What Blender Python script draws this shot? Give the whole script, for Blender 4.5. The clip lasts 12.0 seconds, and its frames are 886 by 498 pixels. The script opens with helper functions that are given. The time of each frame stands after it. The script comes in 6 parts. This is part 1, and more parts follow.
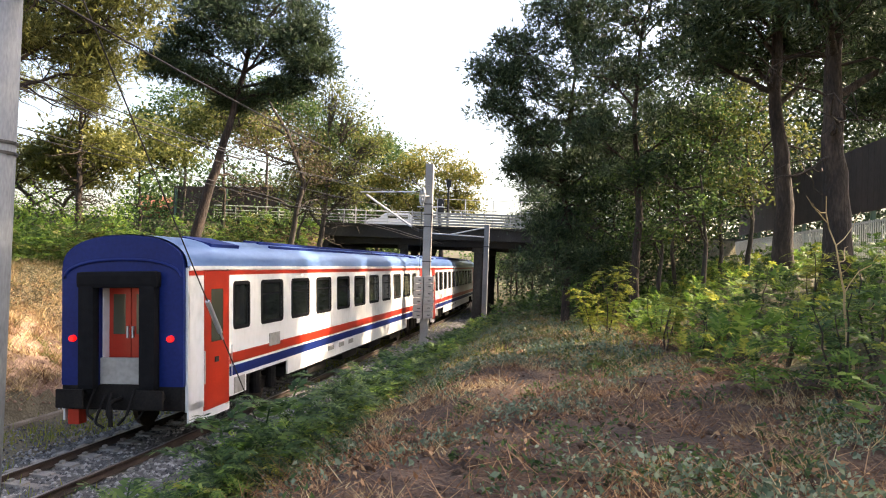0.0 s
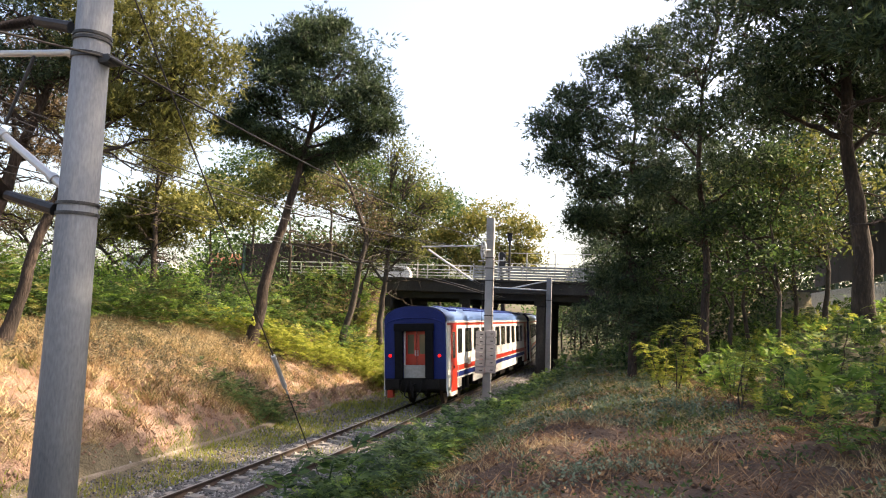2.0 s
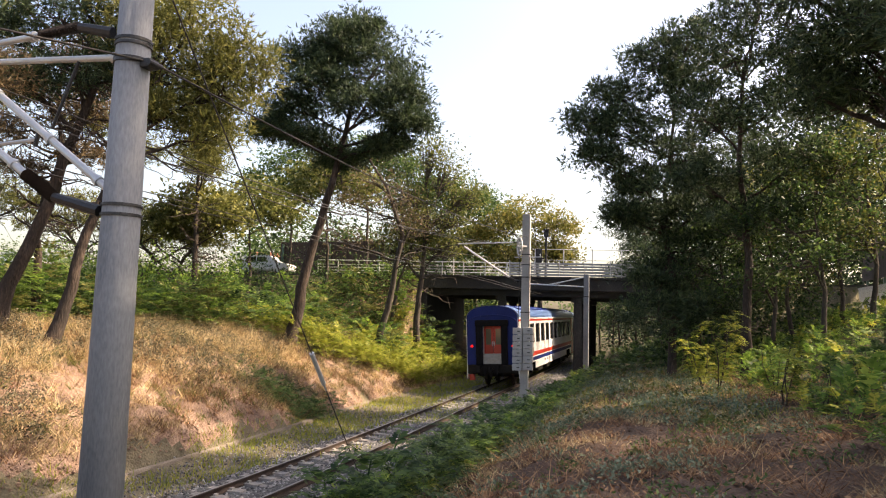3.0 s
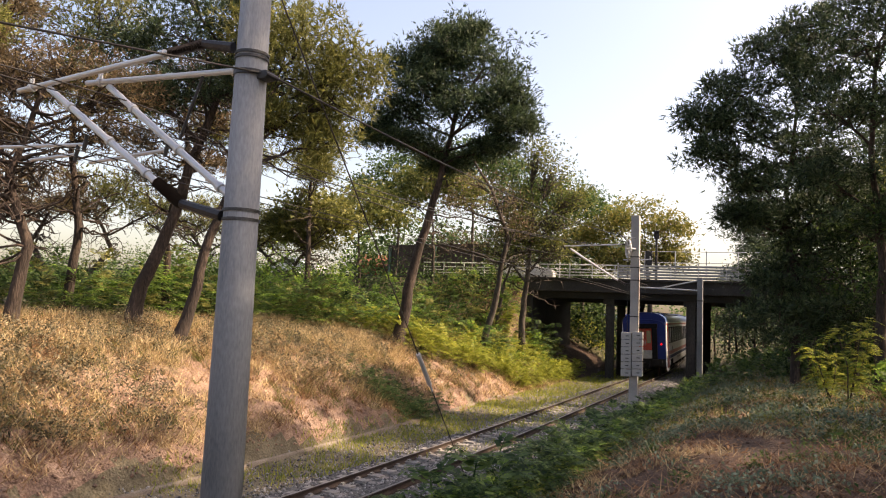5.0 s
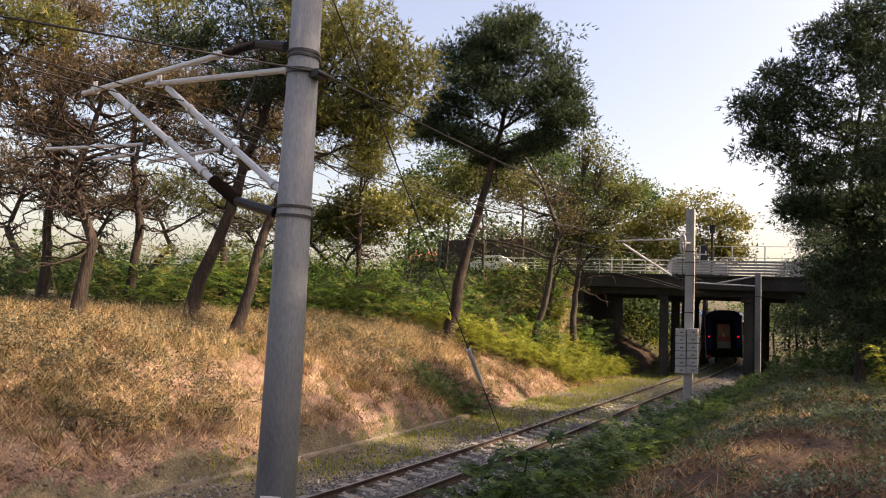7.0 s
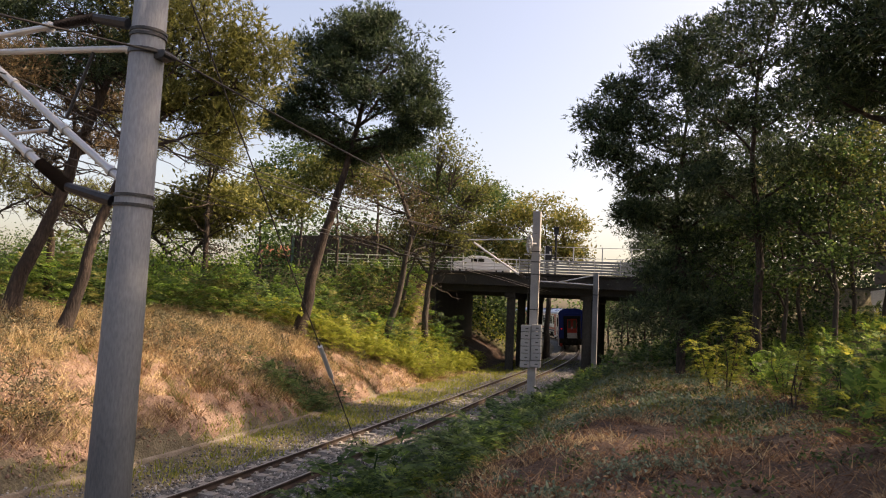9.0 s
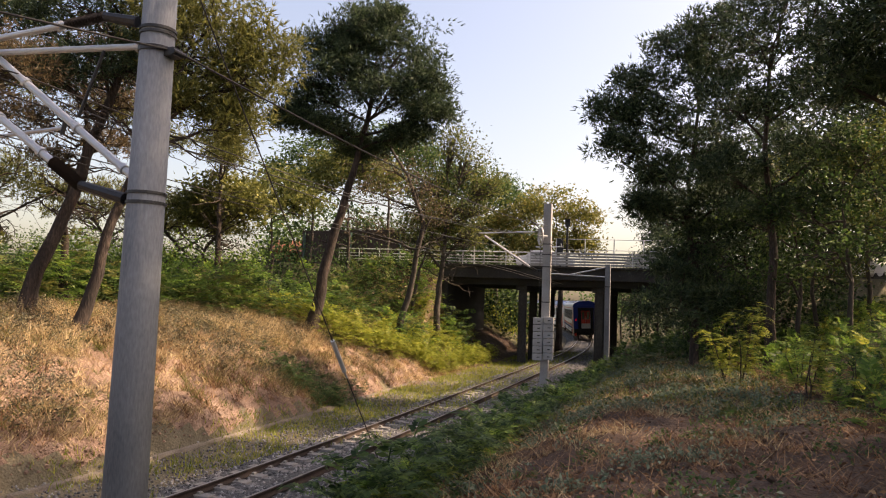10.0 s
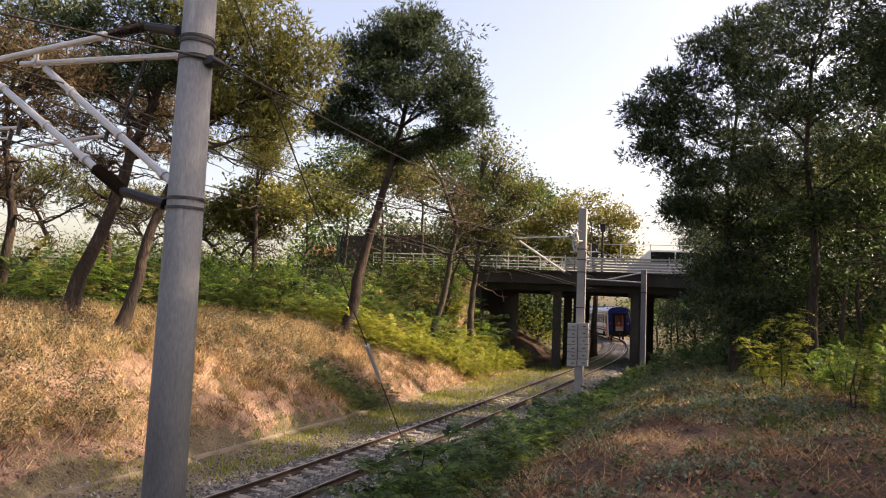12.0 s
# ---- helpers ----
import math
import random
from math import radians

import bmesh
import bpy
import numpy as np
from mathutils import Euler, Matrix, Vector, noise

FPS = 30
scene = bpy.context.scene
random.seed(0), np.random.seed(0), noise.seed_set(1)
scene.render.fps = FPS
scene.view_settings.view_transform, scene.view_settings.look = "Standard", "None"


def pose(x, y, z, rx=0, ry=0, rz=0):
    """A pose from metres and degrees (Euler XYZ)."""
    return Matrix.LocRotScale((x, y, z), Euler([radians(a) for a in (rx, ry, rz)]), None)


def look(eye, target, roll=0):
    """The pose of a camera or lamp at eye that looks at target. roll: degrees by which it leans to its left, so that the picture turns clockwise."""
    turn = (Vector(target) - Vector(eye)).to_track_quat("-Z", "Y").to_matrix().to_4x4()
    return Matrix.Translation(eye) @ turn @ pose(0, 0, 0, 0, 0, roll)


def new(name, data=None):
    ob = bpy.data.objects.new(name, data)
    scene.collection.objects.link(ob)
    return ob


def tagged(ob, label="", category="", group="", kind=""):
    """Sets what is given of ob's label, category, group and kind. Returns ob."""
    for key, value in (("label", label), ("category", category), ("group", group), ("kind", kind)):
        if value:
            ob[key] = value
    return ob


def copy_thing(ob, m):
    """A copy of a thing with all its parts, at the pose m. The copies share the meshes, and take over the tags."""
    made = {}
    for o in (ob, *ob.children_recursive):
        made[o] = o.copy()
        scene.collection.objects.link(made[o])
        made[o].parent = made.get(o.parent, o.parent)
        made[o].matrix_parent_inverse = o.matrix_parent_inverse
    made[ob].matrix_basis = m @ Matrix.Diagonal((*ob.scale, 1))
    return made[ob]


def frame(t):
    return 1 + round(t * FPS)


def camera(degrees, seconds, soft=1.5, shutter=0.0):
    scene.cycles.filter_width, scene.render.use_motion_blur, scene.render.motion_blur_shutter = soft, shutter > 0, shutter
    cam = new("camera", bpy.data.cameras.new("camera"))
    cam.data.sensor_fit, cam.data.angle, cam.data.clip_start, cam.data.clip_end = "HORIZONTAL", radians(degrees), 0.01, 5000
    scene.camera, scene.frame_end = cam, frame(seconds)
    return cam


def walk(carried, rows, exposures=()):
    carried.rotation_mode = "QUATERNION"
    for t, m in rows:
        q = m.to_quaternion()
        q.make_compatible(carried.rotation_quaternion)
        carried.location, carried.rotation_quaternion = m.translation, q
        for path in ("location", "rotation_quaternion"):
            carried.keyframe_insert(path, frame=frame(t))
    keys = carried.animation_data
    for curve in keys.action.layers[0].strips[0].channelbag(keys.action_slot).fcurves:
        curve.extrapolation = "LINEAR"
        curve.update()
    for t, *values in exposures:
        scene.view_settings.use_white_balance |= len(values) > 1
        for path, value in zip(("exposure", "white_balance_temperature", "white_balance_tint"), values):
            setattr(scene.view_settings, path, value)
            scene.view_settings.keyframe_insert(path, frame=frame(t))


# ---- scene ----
cam = camera(64.18, 12.0, soft=1.1)
PATH = [
    (0.0, pose(0, 0, 3.9, 91.60, -2.12, 0.00)),
    (0.5, pose(0, 0, 3.9, 92.06, -1.69, 0.09)),
    (1.0, pose(0, 0, 3.9, 93.28, -1.18, 2.51)),
    (1.5, pose(0, 0, 3.9, 93.63, -1.66, 1.56)),
    (2.0, pose(0, 0, 3.9, 95.80, -1.87, 5.01)),
    (2.5, pose(0, 0, 3.9, 95.59, -1.59, 7.47)),
    (4.5, pose(0, 0, 3.9, 95.35, -1.76, 8.64)),
    (5.0, pose(0, 0, 3.9, 95.38, -2.35, 16.44)),
    (5.5, pose(0, 0, 3.9, 94.79, -2.34, 18.43)),
    (6.0, pose(0, 0, 3.9, 94.92, -2.35, 19.35)),
    (6.5, pose(0, 0, 3.9, 94.69, -2.41, 20.91)),
    (8.5, pose(0, 0, 3.9, 95.67, -2.91, 12.30)),
    (9.0, pose(0, 0, 3.9, 95.10, -2.68, 8.65)),
    (9.5, pose(0, 0, 3.9, 94.91, -2.38, 9.14)),
    (10.0, pose(0, 0, 3.9, 94.54, -2.11, 9.60)),
    (10.5, pose(0, 0, 3.9, 94.46, -2.00, 10.78)),
    (11.0, pose(0, 0, 3.9, 94.82, -2.05, 12.03)),
    (11.5, pose(0, 0, 3.9, 95.00, -2.43, 12.25)),
    (12.0, pose(0, 0, 3.9, 94.83, -2.40, 12.33))]
walk(cam, PATH, [(0.0, 1.9, 7200, 16), (1.0, 1.85, 7200, 16), (2.5, 1.55, 7500, 18), (4.5, 1.3, 7700, 21), (6.5, 1.1, 7900, 23), (9.0, 0.95, 7900, 23), (12.0, 1.16, 7900, 24)])

# ---- light ----
SUN_AZ, SUN_EL = 75, 43          # degrees: to the right of +y, above the horizon
world = bpy.data.worlds.new("sky")
scene.world = world
world.use_nodes = True
wn = world.node_tree
sky = wn.nodes.new("ShaderNodeTexSky")
sky.sky_type, sky.sun_disc = "NISHITA", False
sky.sun_elevation, sky.sun_rotation = radians(SUN_EL), radians(SUN_AZ)
sky.air_density, sky.dust_density, sky.ozone_density = 1.15, 3.8, 1.0
wn.links.new(sky.outputs[0], wn.nodes["Background"].inputs[0])
wn.nodes["Background"].inputs[1].default_value = 0.15
sun = new("sun", bpy.data.lights.new("sun", "SUN"))
sun.data.energy, sun.data.angle, sun.data.color = 5.0, radians(0.6), (1.0, 0.88, 0.68)
sd = Vector((math.sin(radians(SUN_AZ)) * math.cos(radians(SUN_EL)), math.cos(radians(SUN_AZ)) * math.cos(radians(SUN_EL)), math.sin(radians(SUN_EL))))
sun.matrix_world = look(sd * 60, (0, 0, 0))

# ---- materials ----


def mat(name, rough=0.6, metal=0.0):
    m = bpy.data.materials.new(name)
    m.use_nodes = True
    b = m.node_tree.nodes["Principled BSDF"]
    b.inputs["Roughness"].default_value, b.inputs["Metallic"].default_value = rough, metal
    return m, m.node_tree, b


def noisy(name, colors, scale=3.0, fine=30.0, rough=0.7, metal=0.0, bump=0.3, bump_dist=0.02, stretch=(1, 1, 1), rand=0.0):
    """A surface whose colour runs through the given stops by a coarse and a fine noise, with fine relief."""
    m, nt, b = mat(name, rough, metal)
    n, l = nt.nodes, nt.links
    tc, mp = n.new("ShaderNodeTexCoord"), n.new("ShaderNodeMapping")
    mp.inputs["Scale"].default_value = stretch
    l.new(tc.outputs["Object"], mp.inputs[0])
    a, f = n.new("ShaderNodeTexNoise"), n.new("ShaderNodeTexNoise")
    a.inputs["Scale"].default_value, a.inputs["Detail"].default_value = scale, 4
    f.inputs["Scale"].default_value, f.inputs["Detail"].default_value = fine, 5
    l.new(mp.outputs[0], a.inputs[0])
    l.new(mp.outputs[0], f.inputs[0])
    mx = n.new("ShaderNodeMix")
    mx.inputs[0].default_value = 0.45
    l.new(a.outputs[0], mx.inputs[2])
    l.new(f.outputs[0], mx.inputs[3])
    fac = mx.outputs[0]
    if rand:
        g = n.new("ShaderNodeNewGeometry")
        ad = n.new("ShaderNodeMath")
        ad.operation = "MULTIPLY_ADD"
        l.new(g.outputs["Random Per Island"], ad.inputs[0])
        ad.inputs[1].default_value = rand
        sb = n.new("ShaderNodeMath")
        sb.operation = "SUBTRACT"
        l.new(fac, sb.inputs[0])
        sb.inputs[1].default_value = rand / 2
        l.new(sb.outputs[0], ad.inputs[2])
        fac = ad.outputs[0]
    r = n.new("ShaderNodeValToRGB")
    e = r.color_ramp.elements
    while len(e) < len(colors):
        e.new(0.5)
    for i, c in enumerate(colors):
        e[i].position = 0.3 + 0.4 * i / max(1, len(colors) - 1)
        e[i].color = (*c, 1)
    l.new(fac, r.inputs[0])
    l.new(r.outputs[0], b.inputs["Base Color"])
    if bump:
        bp = n.new("ShaderNodeBump")
        bp.inputs["Strength"].default_value, bp.inputs["Distance"].default_value = bump, bump_dist
        l.new(f.outputs[0], bp.inputs["Height"])
        l.new(bp.outputs[0], b.inputs["Normal"])
    return m


def leafy(name, colors, trans=0.35, rough=0.55):
    """Leaves: each island its own tone, some light coming through."""
    m, nt, b = mat(name, rough)
    n, l = nt.nodes, nt.links
    g, r = n.new("ShaderNodeNewGeometry"), n.new("ShaderNodeValToRGB")
    tc, ns = n.new("ShaderNodeTexCoord"), n.new("ShaderNodeTexNoise")
    ns.inputs["Scale"].default_value = 1.9
    ns.inputs["Detail"].default_value = 3
    l.new(tc.outputs["Object"], ns.inputs[0])
    mx = n.new("ShaderNodeMix")
    mx.inputs[0].default_value = 0.4
    l.new(g.outputs["Random Per Island"], mx.inputs[2])
    l.new(ns.outputs[0], mx.inputs[3])
    e = r.color_ramp.elements
    while len(e) < len(colors):
        e.new(0.5)
    for i, c in enumerate(colors):
        e[i].position = 0.2 + 0.6 * i / max(1, len(colors) - 1)
        e[i].color = (*c, 1)
    l.new(mx.outputs[0], r.inputs[0])
    l.new(r.outputs[0], b.inputs["Base Color"])
    b.inputs["Specular IOR Level"].default_value = 0.25
    t, ms = n.new("ShaderNodeBsdfTranslucent"), n.new("ShaderNodeMixShader")
    l.new(r.outputs[0], t.inputs[0])
    ms.inputs[0].default_value = trans
    l.new(b.outputs[0], ms.inputs[1])
    l.new(t.outputs[0], ms.inputs[2])
    l.new(ms.outputs[0], n["Material Output"].inputs[0])
    return m


M = dict(
    straw_soil=noisy("dry grass soil", [(0.05, 0.031, 0.02), (0.17, 0.115, 0.07), (0.37, 0.265, 0.165)], 0.9, 16, 0.95, bump=1.0, bump_dist=0.1),
    bankearth=noisy("pale reddish bank earth", [(0.06, 0.035, 0.025), (0.23, 0.145, 0.102), (0.48, 0.345, 0.25)], 1.3, 20, 0.95, bump=1.0, bump_dist=0.1),
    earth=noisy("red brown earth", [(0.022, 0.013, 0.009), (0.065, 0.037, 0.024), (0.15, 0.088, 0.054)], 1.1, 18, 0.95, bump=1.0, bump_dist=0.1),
    verge=noisy("grassy verge", [(0.045, 0.038, 0.022), (0.12, 0.10, 0.06), (0.24, 0.195, 0.125)], 1.2, 18, 0.95, bump=0.9, bump_dist=0.08),
    scrub=noisy("scrubby ground", [(0.03, 0.035, 0.014), (0.065, 0.06, 0.026), (0.13, 0.10, 0.05)], 0.8, 12, 0.95, bump=0.9, bump_dist=0.08),
    stone=noisy("grey ballast stone", [(0.05, 0.05, 0.05), (0.13, 0.128, 0.125), (0.30, 0.29, 0.28)], 4, 40, 0.9, bump=0.3, rand=0.5),
    ballast=noisy("ballast bed", [(0.03, 0.029, 0.028), (0.09, 0.086, 0.082), (0.18, 0.175, 0.165)], 6, 22, 0.95, bump=1.0, bump_dist=0.06),
    sleeper=noisy("weathered concrete sleeper", [(0.13, 0.118, 0.105), (0.22, 0.20, 0.18), (0.31, 0.29, 0.265)], 2, 40, 0.9, rand=0.3),
    rail=noisy("rusty rail side", [(0.018, 0.012, 0.009), (0.04, 0.026, 0.019), (0.075, 0.05, 0.036)], 3, 40, 0.8, 0.2),
    railtop=noisy("worn rail head", [(0.20, 0.185, 0.18), (0.34, 0.32, 0.31)], 3, 60, 0.38, 0.9, bump=0.05),
    concrete=noisy("grey concrete", [(0.24, 0.235, 0.23), (0.34, 0.335, 0.33), (0.42, 0.41, 0.40)], 1.2, 30, 0.85, bump=0.25, bump_dist=0.01),
    polecon=noisy("spun concrete pole", [(0.10, 0.108, 0.122), (0.17, 0.182, 0.20), (0.24, 0.253, 0.272)], 2.2, 45, 0.8, bump=0.25, bump_dist=0.008, stretch=(1, 1, 0.25)),
    # near-black tones carry the shade on the bridge's camera side
    bridgecon=noisy("shade-darkened bridge concrete", [(0.015, 0.014, 0.013), (0.034, 0.031, 0.028), (0.07, 0.066, 0.06)], 0.7, 18, 0.9, bump=0.3, bump_dist=0.02, stretch=(1, 1, 0.35)),
    kerbcon=noisy("earth-stained concrete", [(0.09, 0.07, 0.052), (0.17, 0.14, 0.11), (0.27, 0.23, 0.185)], 1.6, 25, 0.95, bump=0.7, bump_dist=0.04),
    # darker bridge concrete: the shade under the deck is put into the colour
    shadecon=noisy("bridge concrete with shade in its colour", [(0.012, 0.012, 0.012), (0.025, 0.024, 0.023), (0.045, 0.043, 0.04)], 0.8, 15, 0.9),
    galv=noisy("galvanised steel", [(0.42, 0.43, 0.44), (0.55, 0.56, 0.57)], 3, 40, 0.5, 0.6, bump=0.05),
    panelgrey=noisy("weathered guard panel", [(0.24, 0.24, 0.235), (0.38, 0.38, 0.37)], 1.2, 18, 0.55, 0.2, bump=0.05),
    railing=noisy("pale painted railing", [(0.46, 0.46, 0.45), (0.62, 0.62, 0.60)], 2, 30, 0.5, 0.2, bump=0.05),
    darksteel=noisy("black steel", [(0.018, 0.018, 0.02), (0.045, 0.045, 0.048)], 4, 40, 0.5, 0.4, bump=0.1),
    wire=noisy("overhead wire", [(0.03, 0.028, 0.026), (0.06, 0.055, 0.05)], 4, 30, 0.6, 0.5, bump=0),
    porcelain=noisy("brown insulator", [(0.02, 0.014, 0.012), (0.04, 0.028, 0.022)], 4, 30, 0.3, bump=0),
    bark=noisy("pine bark", [(0.010, 0.007, 0.006), (0.033, 0.023, 0.018), (0.095, 0.066, 0.05)], 3, 18, 0.95, bump=1.0, bump_dist=0.05, stretch=(1, 1, 0.3)),
    greybark=noisy("grey bark", [(0.018, 0.015, 0.012), (0.05, 0.04, 0.032), (0.12, 0.10, 0.08)], 3, 18, 0.95, bump=0.8, bump_dist=0.04, stretch=(1, 1, 0.3)),
    pine=leafy("pine needles", [(0.015, 0.029, 0.015), (0.038, 0.064, 0.031), (0.10, 0.14, 0.064)], 0.26),
    pinelight=leafy("olive needles", [(0.06, 0.07, 0.02), (0.13, 0.14, 0.038), (0.24, 0.23, 0.07)], 0.42),
    pinebrown=leafy("dry brown needles", [(0.06, 0.05, 0.028), (0.12, 0.09, 0.05), (0.18, 0.13, 0.075)], 0.35),
    green=leafy("fresh green leaves", [(0.045, 0.095, 0.018), (0.11, 0.20, 0.035), (0.22, 0.30, 0.06)], 0.5),
    midgreen=leafy("deep green leaves", [(0.018, 0.042, 0.014), (0.05, 0.095, 0.028), (0.13, 0.19, 0.055)], 0.45),
    yellowgreen=leafy("yellow green leaves", [(0.12, 0.16, 0.024), (0.24, 0.28, 0.045), (0.38, 0.36, 0.07)], 0.5),
    olive=leafy("olive green leaves", [(0.05, 0.068, 0.018), (0.105, 0.125, 0.032), (0.21, 0.205, 0.06)], 0.45),
    autumn=leafy("autumn leaves", [(0.085, 0.105, 0.026), (0.17, 0.168, 0.042), (0.29, 0.245, 0.07)], 0.5),
    bluegreen=leafy("grey green leaves", [(0.06, 0.095, 0.06), (0.14, 0.19, 0.12), (0.28, 0.33, 0.225)], 0.35),
    drygreen=leafy("dusty olive weed leaves", [(0.03, 0.031, 0.018), (0.11, 0.10, 0.06), (0.28, 0.25, 0.165)], 0.25),
    straw=leafy("dry straw", [(0.15, 0.095, 0.05), (0.48, 0.345, 0.18), (0.76, 0.62, 0.37)], 0.3, 0.7),
    redstraw=leafy("brown dead stalks", [(0.05, 0.025, 0.015), (0.22, 0.115, 0.06), (0.50, 0.31, 0.165)], 0.25, 0.8),
    white=noisy("dirty white train paint", [(0.58, 0.57, 0.54), (0.74, 0.73, 0.71), (0.80, 0.79, 0.78)], 0.8, 12, 0.35, bump=0.03, stretch=(1, 0.5, 0.3)),
    red=noisy("red train paint", [(0.36, 0.022, 0.010), (0.47, 0.032, 0.013)], 1.5, 20, 0.35, bump=0.03),
    blue=noisy("deep blue train paint", [(0.003, 0.011, 0.085), (0.007, 0.022, 0.14)], 1.2, 15, 0.5, bump=0.03),
    roofblue=noisy("blue roof paint", [(0.05, 0.11, 0.27), (0.13, 0.21, 0.38)], 0.8, 12, 0.28, bump=0.03, stretch=(1, 0.3, 1)),
    rubber=noisy("black rubber", [(0.004, 0.004, 0.005), (0.012, 0.012, 0.013)], 5, 50, 0.9, bump=0.1),
    under=noisy("oily underframe", [(0.006, 0.0055, 0.0055), (0.022, 0.019, 0.017)], 3, 25, 0.75, bump=0.3),
    greyplate=noisy("grey steel plate", [(0.20, 0.19, 0.17), (0.30, 0.285, 0.26), (0.38, 0.365, 0.34)], 2.5, 9, 0.6, bump=0.05),
    boards=noisy("dark brown boarding", [(0.018, 0.012, 0.009), (0.04, 0.027, 0.02), (0.065, 0.045, 0.034)], 0.8, 14, 0.85, stretch=(1, 1, 0.3), rand=0.3),
    greenpost=noisy("green painted post", [(0.03, 0.07, 0.05), (0.05, 0.11, 0.08)], 3, 30, 0.5),
    orange=noisy("orange render wall", [(0.15, 0.055, 0.03), (0.22, 0.085, 0.045)], 0.6, 10, 0.9),
    carpaint=noisy("white car paint", [(0.70, 0.71, 0.72), (0.80, 0.80, 0.80)], 1, 10, 0.25, bump=0),
    tyre=noisy("tyre rubber", [(0.012, 0.012, 0.012), (0.03, 0.03, 0.03)], 5, 40, 0.85),
    asphalt=noisy("asphalt", [(0.04, 0.04, 0.042), (0.065, 0.064, 0.062)], 0.7, 60, 0.9, bump=0.2),
    signwhite=noisy("white enamel plate", [(0.66, 0.66, 0.64), (0.76, 0.76, 0.74)], 2, 20, 0.5, bump=0),
    black=noisy("black paint", [(0.01, 0.01, 0.01), (0.02, 0.02, 0.02)], 2, 20, 0.6, bump=0),
)
M["blue"].node_tree.nodes["Principled BSDF"].inputs["Specular IOR Level"].default_value = 0.2
M["under"].node_tree.nodes["Principled BSDF"].inputs["Specular IOR Level"].default_value = 0.1
M["rubber"].node_tree.nodes["Principled BSDF"].inputs["Specular IOR Level"].default_value = 0.12
gm, gt, gb = mat("dark train glass", 0.04)
gb.inputs["Base Color"].default_value = (0.012, 0.015, 0.016, 1)
gb.inputs["Specular IOR Level"].default_value = 0.7
gi, gr = gt.nodes.new("ShaderNodeObjectInfo"), gt.nodes.new("ShaderNodeValToRGB")   # some panes have a pale blind behind them
for e, q, c in zip(gr.color_ramp.elements, (0.6, 1.0), ((0.012, 0.015, 0.016, 1), (0.15, 0.15, 0.10, 1))):
    e.position, e.color = q, c
gt.links.new(gi.outputs["Random"], gr.inputs[0])
gt.links.new(gr.outputs[0], gb.inputs["Base Color"])
M["glass"] = gm
lm, lt, lb = mat("red tail light", 0.2)
lb.inputs["Base Color"].default_value = (0.6, 0.02, 0.02, 1)
lb.inputs["Emission Color"].default_value, lb.inputs["Emission Strength"].default_value = (1, 0.01, 0.01, 1), 0.45
M["tail"] = lm

# ---- mesh tools ----
rng = np.random.default_rng(7)


def npmesh(name, V, F, material, smooth=False, mats=None, midx=None):
    """A mesh from arrays of corners and of faces that all have the same number of sides."""
    me = bpy.data.meshes.new(name)
    V, F = np.asarray(V, np.float32), np.asarray(F, np.int32)
    k = F.shape[1]
    me.vertices.add(len(V))
    me.vertices.foreach_set("co", V.ravel())
    me.loops.add(F.size)
    me.loops.foreach_set("vertex_index", F.ravel())
    me.polygons.add(len(F))
    me.polygons.foreach_set("loop_start", np.arange(len(F), dtype=np.int32) * k)
    for m in mats or [material]:
        me.materials.append(m)
    if midx is not None:
        me.polygons.foreach_set("material_index", np.asarray(midx, np.int32))
    if smooth:
        me.polygons.foreach_set("use_smooth", np.ones(len(F), bool))
    me.update(calc_edges=True)
    me.validate()
    return me


def part(name, data, material, parent, label="", m=None):
    """Links a bmesh or a mesh as one object under a thing or a part."""
    if isinstance(data, bmesh.types.BMesh):
        me = bpy.data.meshes.new(name)
        bmesh.ops.recalc_face_normals(data, faces=data.faces)
        data.to_mesh(me)
        data.free()
        me.materials.append(material)
    else:
        me = data
    ob = new(name, me)
    ob.parent = parent
    if m is not None:
        ob.matrix_basis = m
    return tagged(ob, label)


def thing(name, m, label, category, group=""):
    ob = new(name)
    ob.matrix_basis = m
    return tagged(ob, label, category, group)


def box(bm, x0, x1, y0, y1, z0, z1, bevel=0.0):
    r = bmesh.ops.create_cube(bm, size=1)
    bmesh.ops.scale(bm, vec=(x1 - x0, y1 - y0, z1 - z0), verts=r["verts"])
    bmesh.ops.translate(bm, vec=((x0 + x1) / 2, (y0 + y1) / 2, (z0 + z1) / 2), verts=r["verts"])
    if bevel:
        bmesh.ops.bevel(bm, geom=list({e for v in r["verts"] for e in v.link_edges}), offset=bevel, segments=2, affect="EDGES", profile=0.7)
    return bm


def bx(*a, bevel=0.0):
    return box(bmesh.new(), *a, bevel=bevel)


def rod(bm, a, b, r0, r1=None, n=10, cap=True):
    a, b = Vector(a), Vector(b)
    m = Matrix.Translation((a + b) / 2) @ (b - a).to_track_quat("Z", "Y").to_matrix().to_4x4()
    bmesh.ops.create_cone(bm, cap_ends=cap, segments=n, radius1=r0, radius2=r0 if r1 is None else r1, depth=(b - a).length, matrix=m)
    return bm


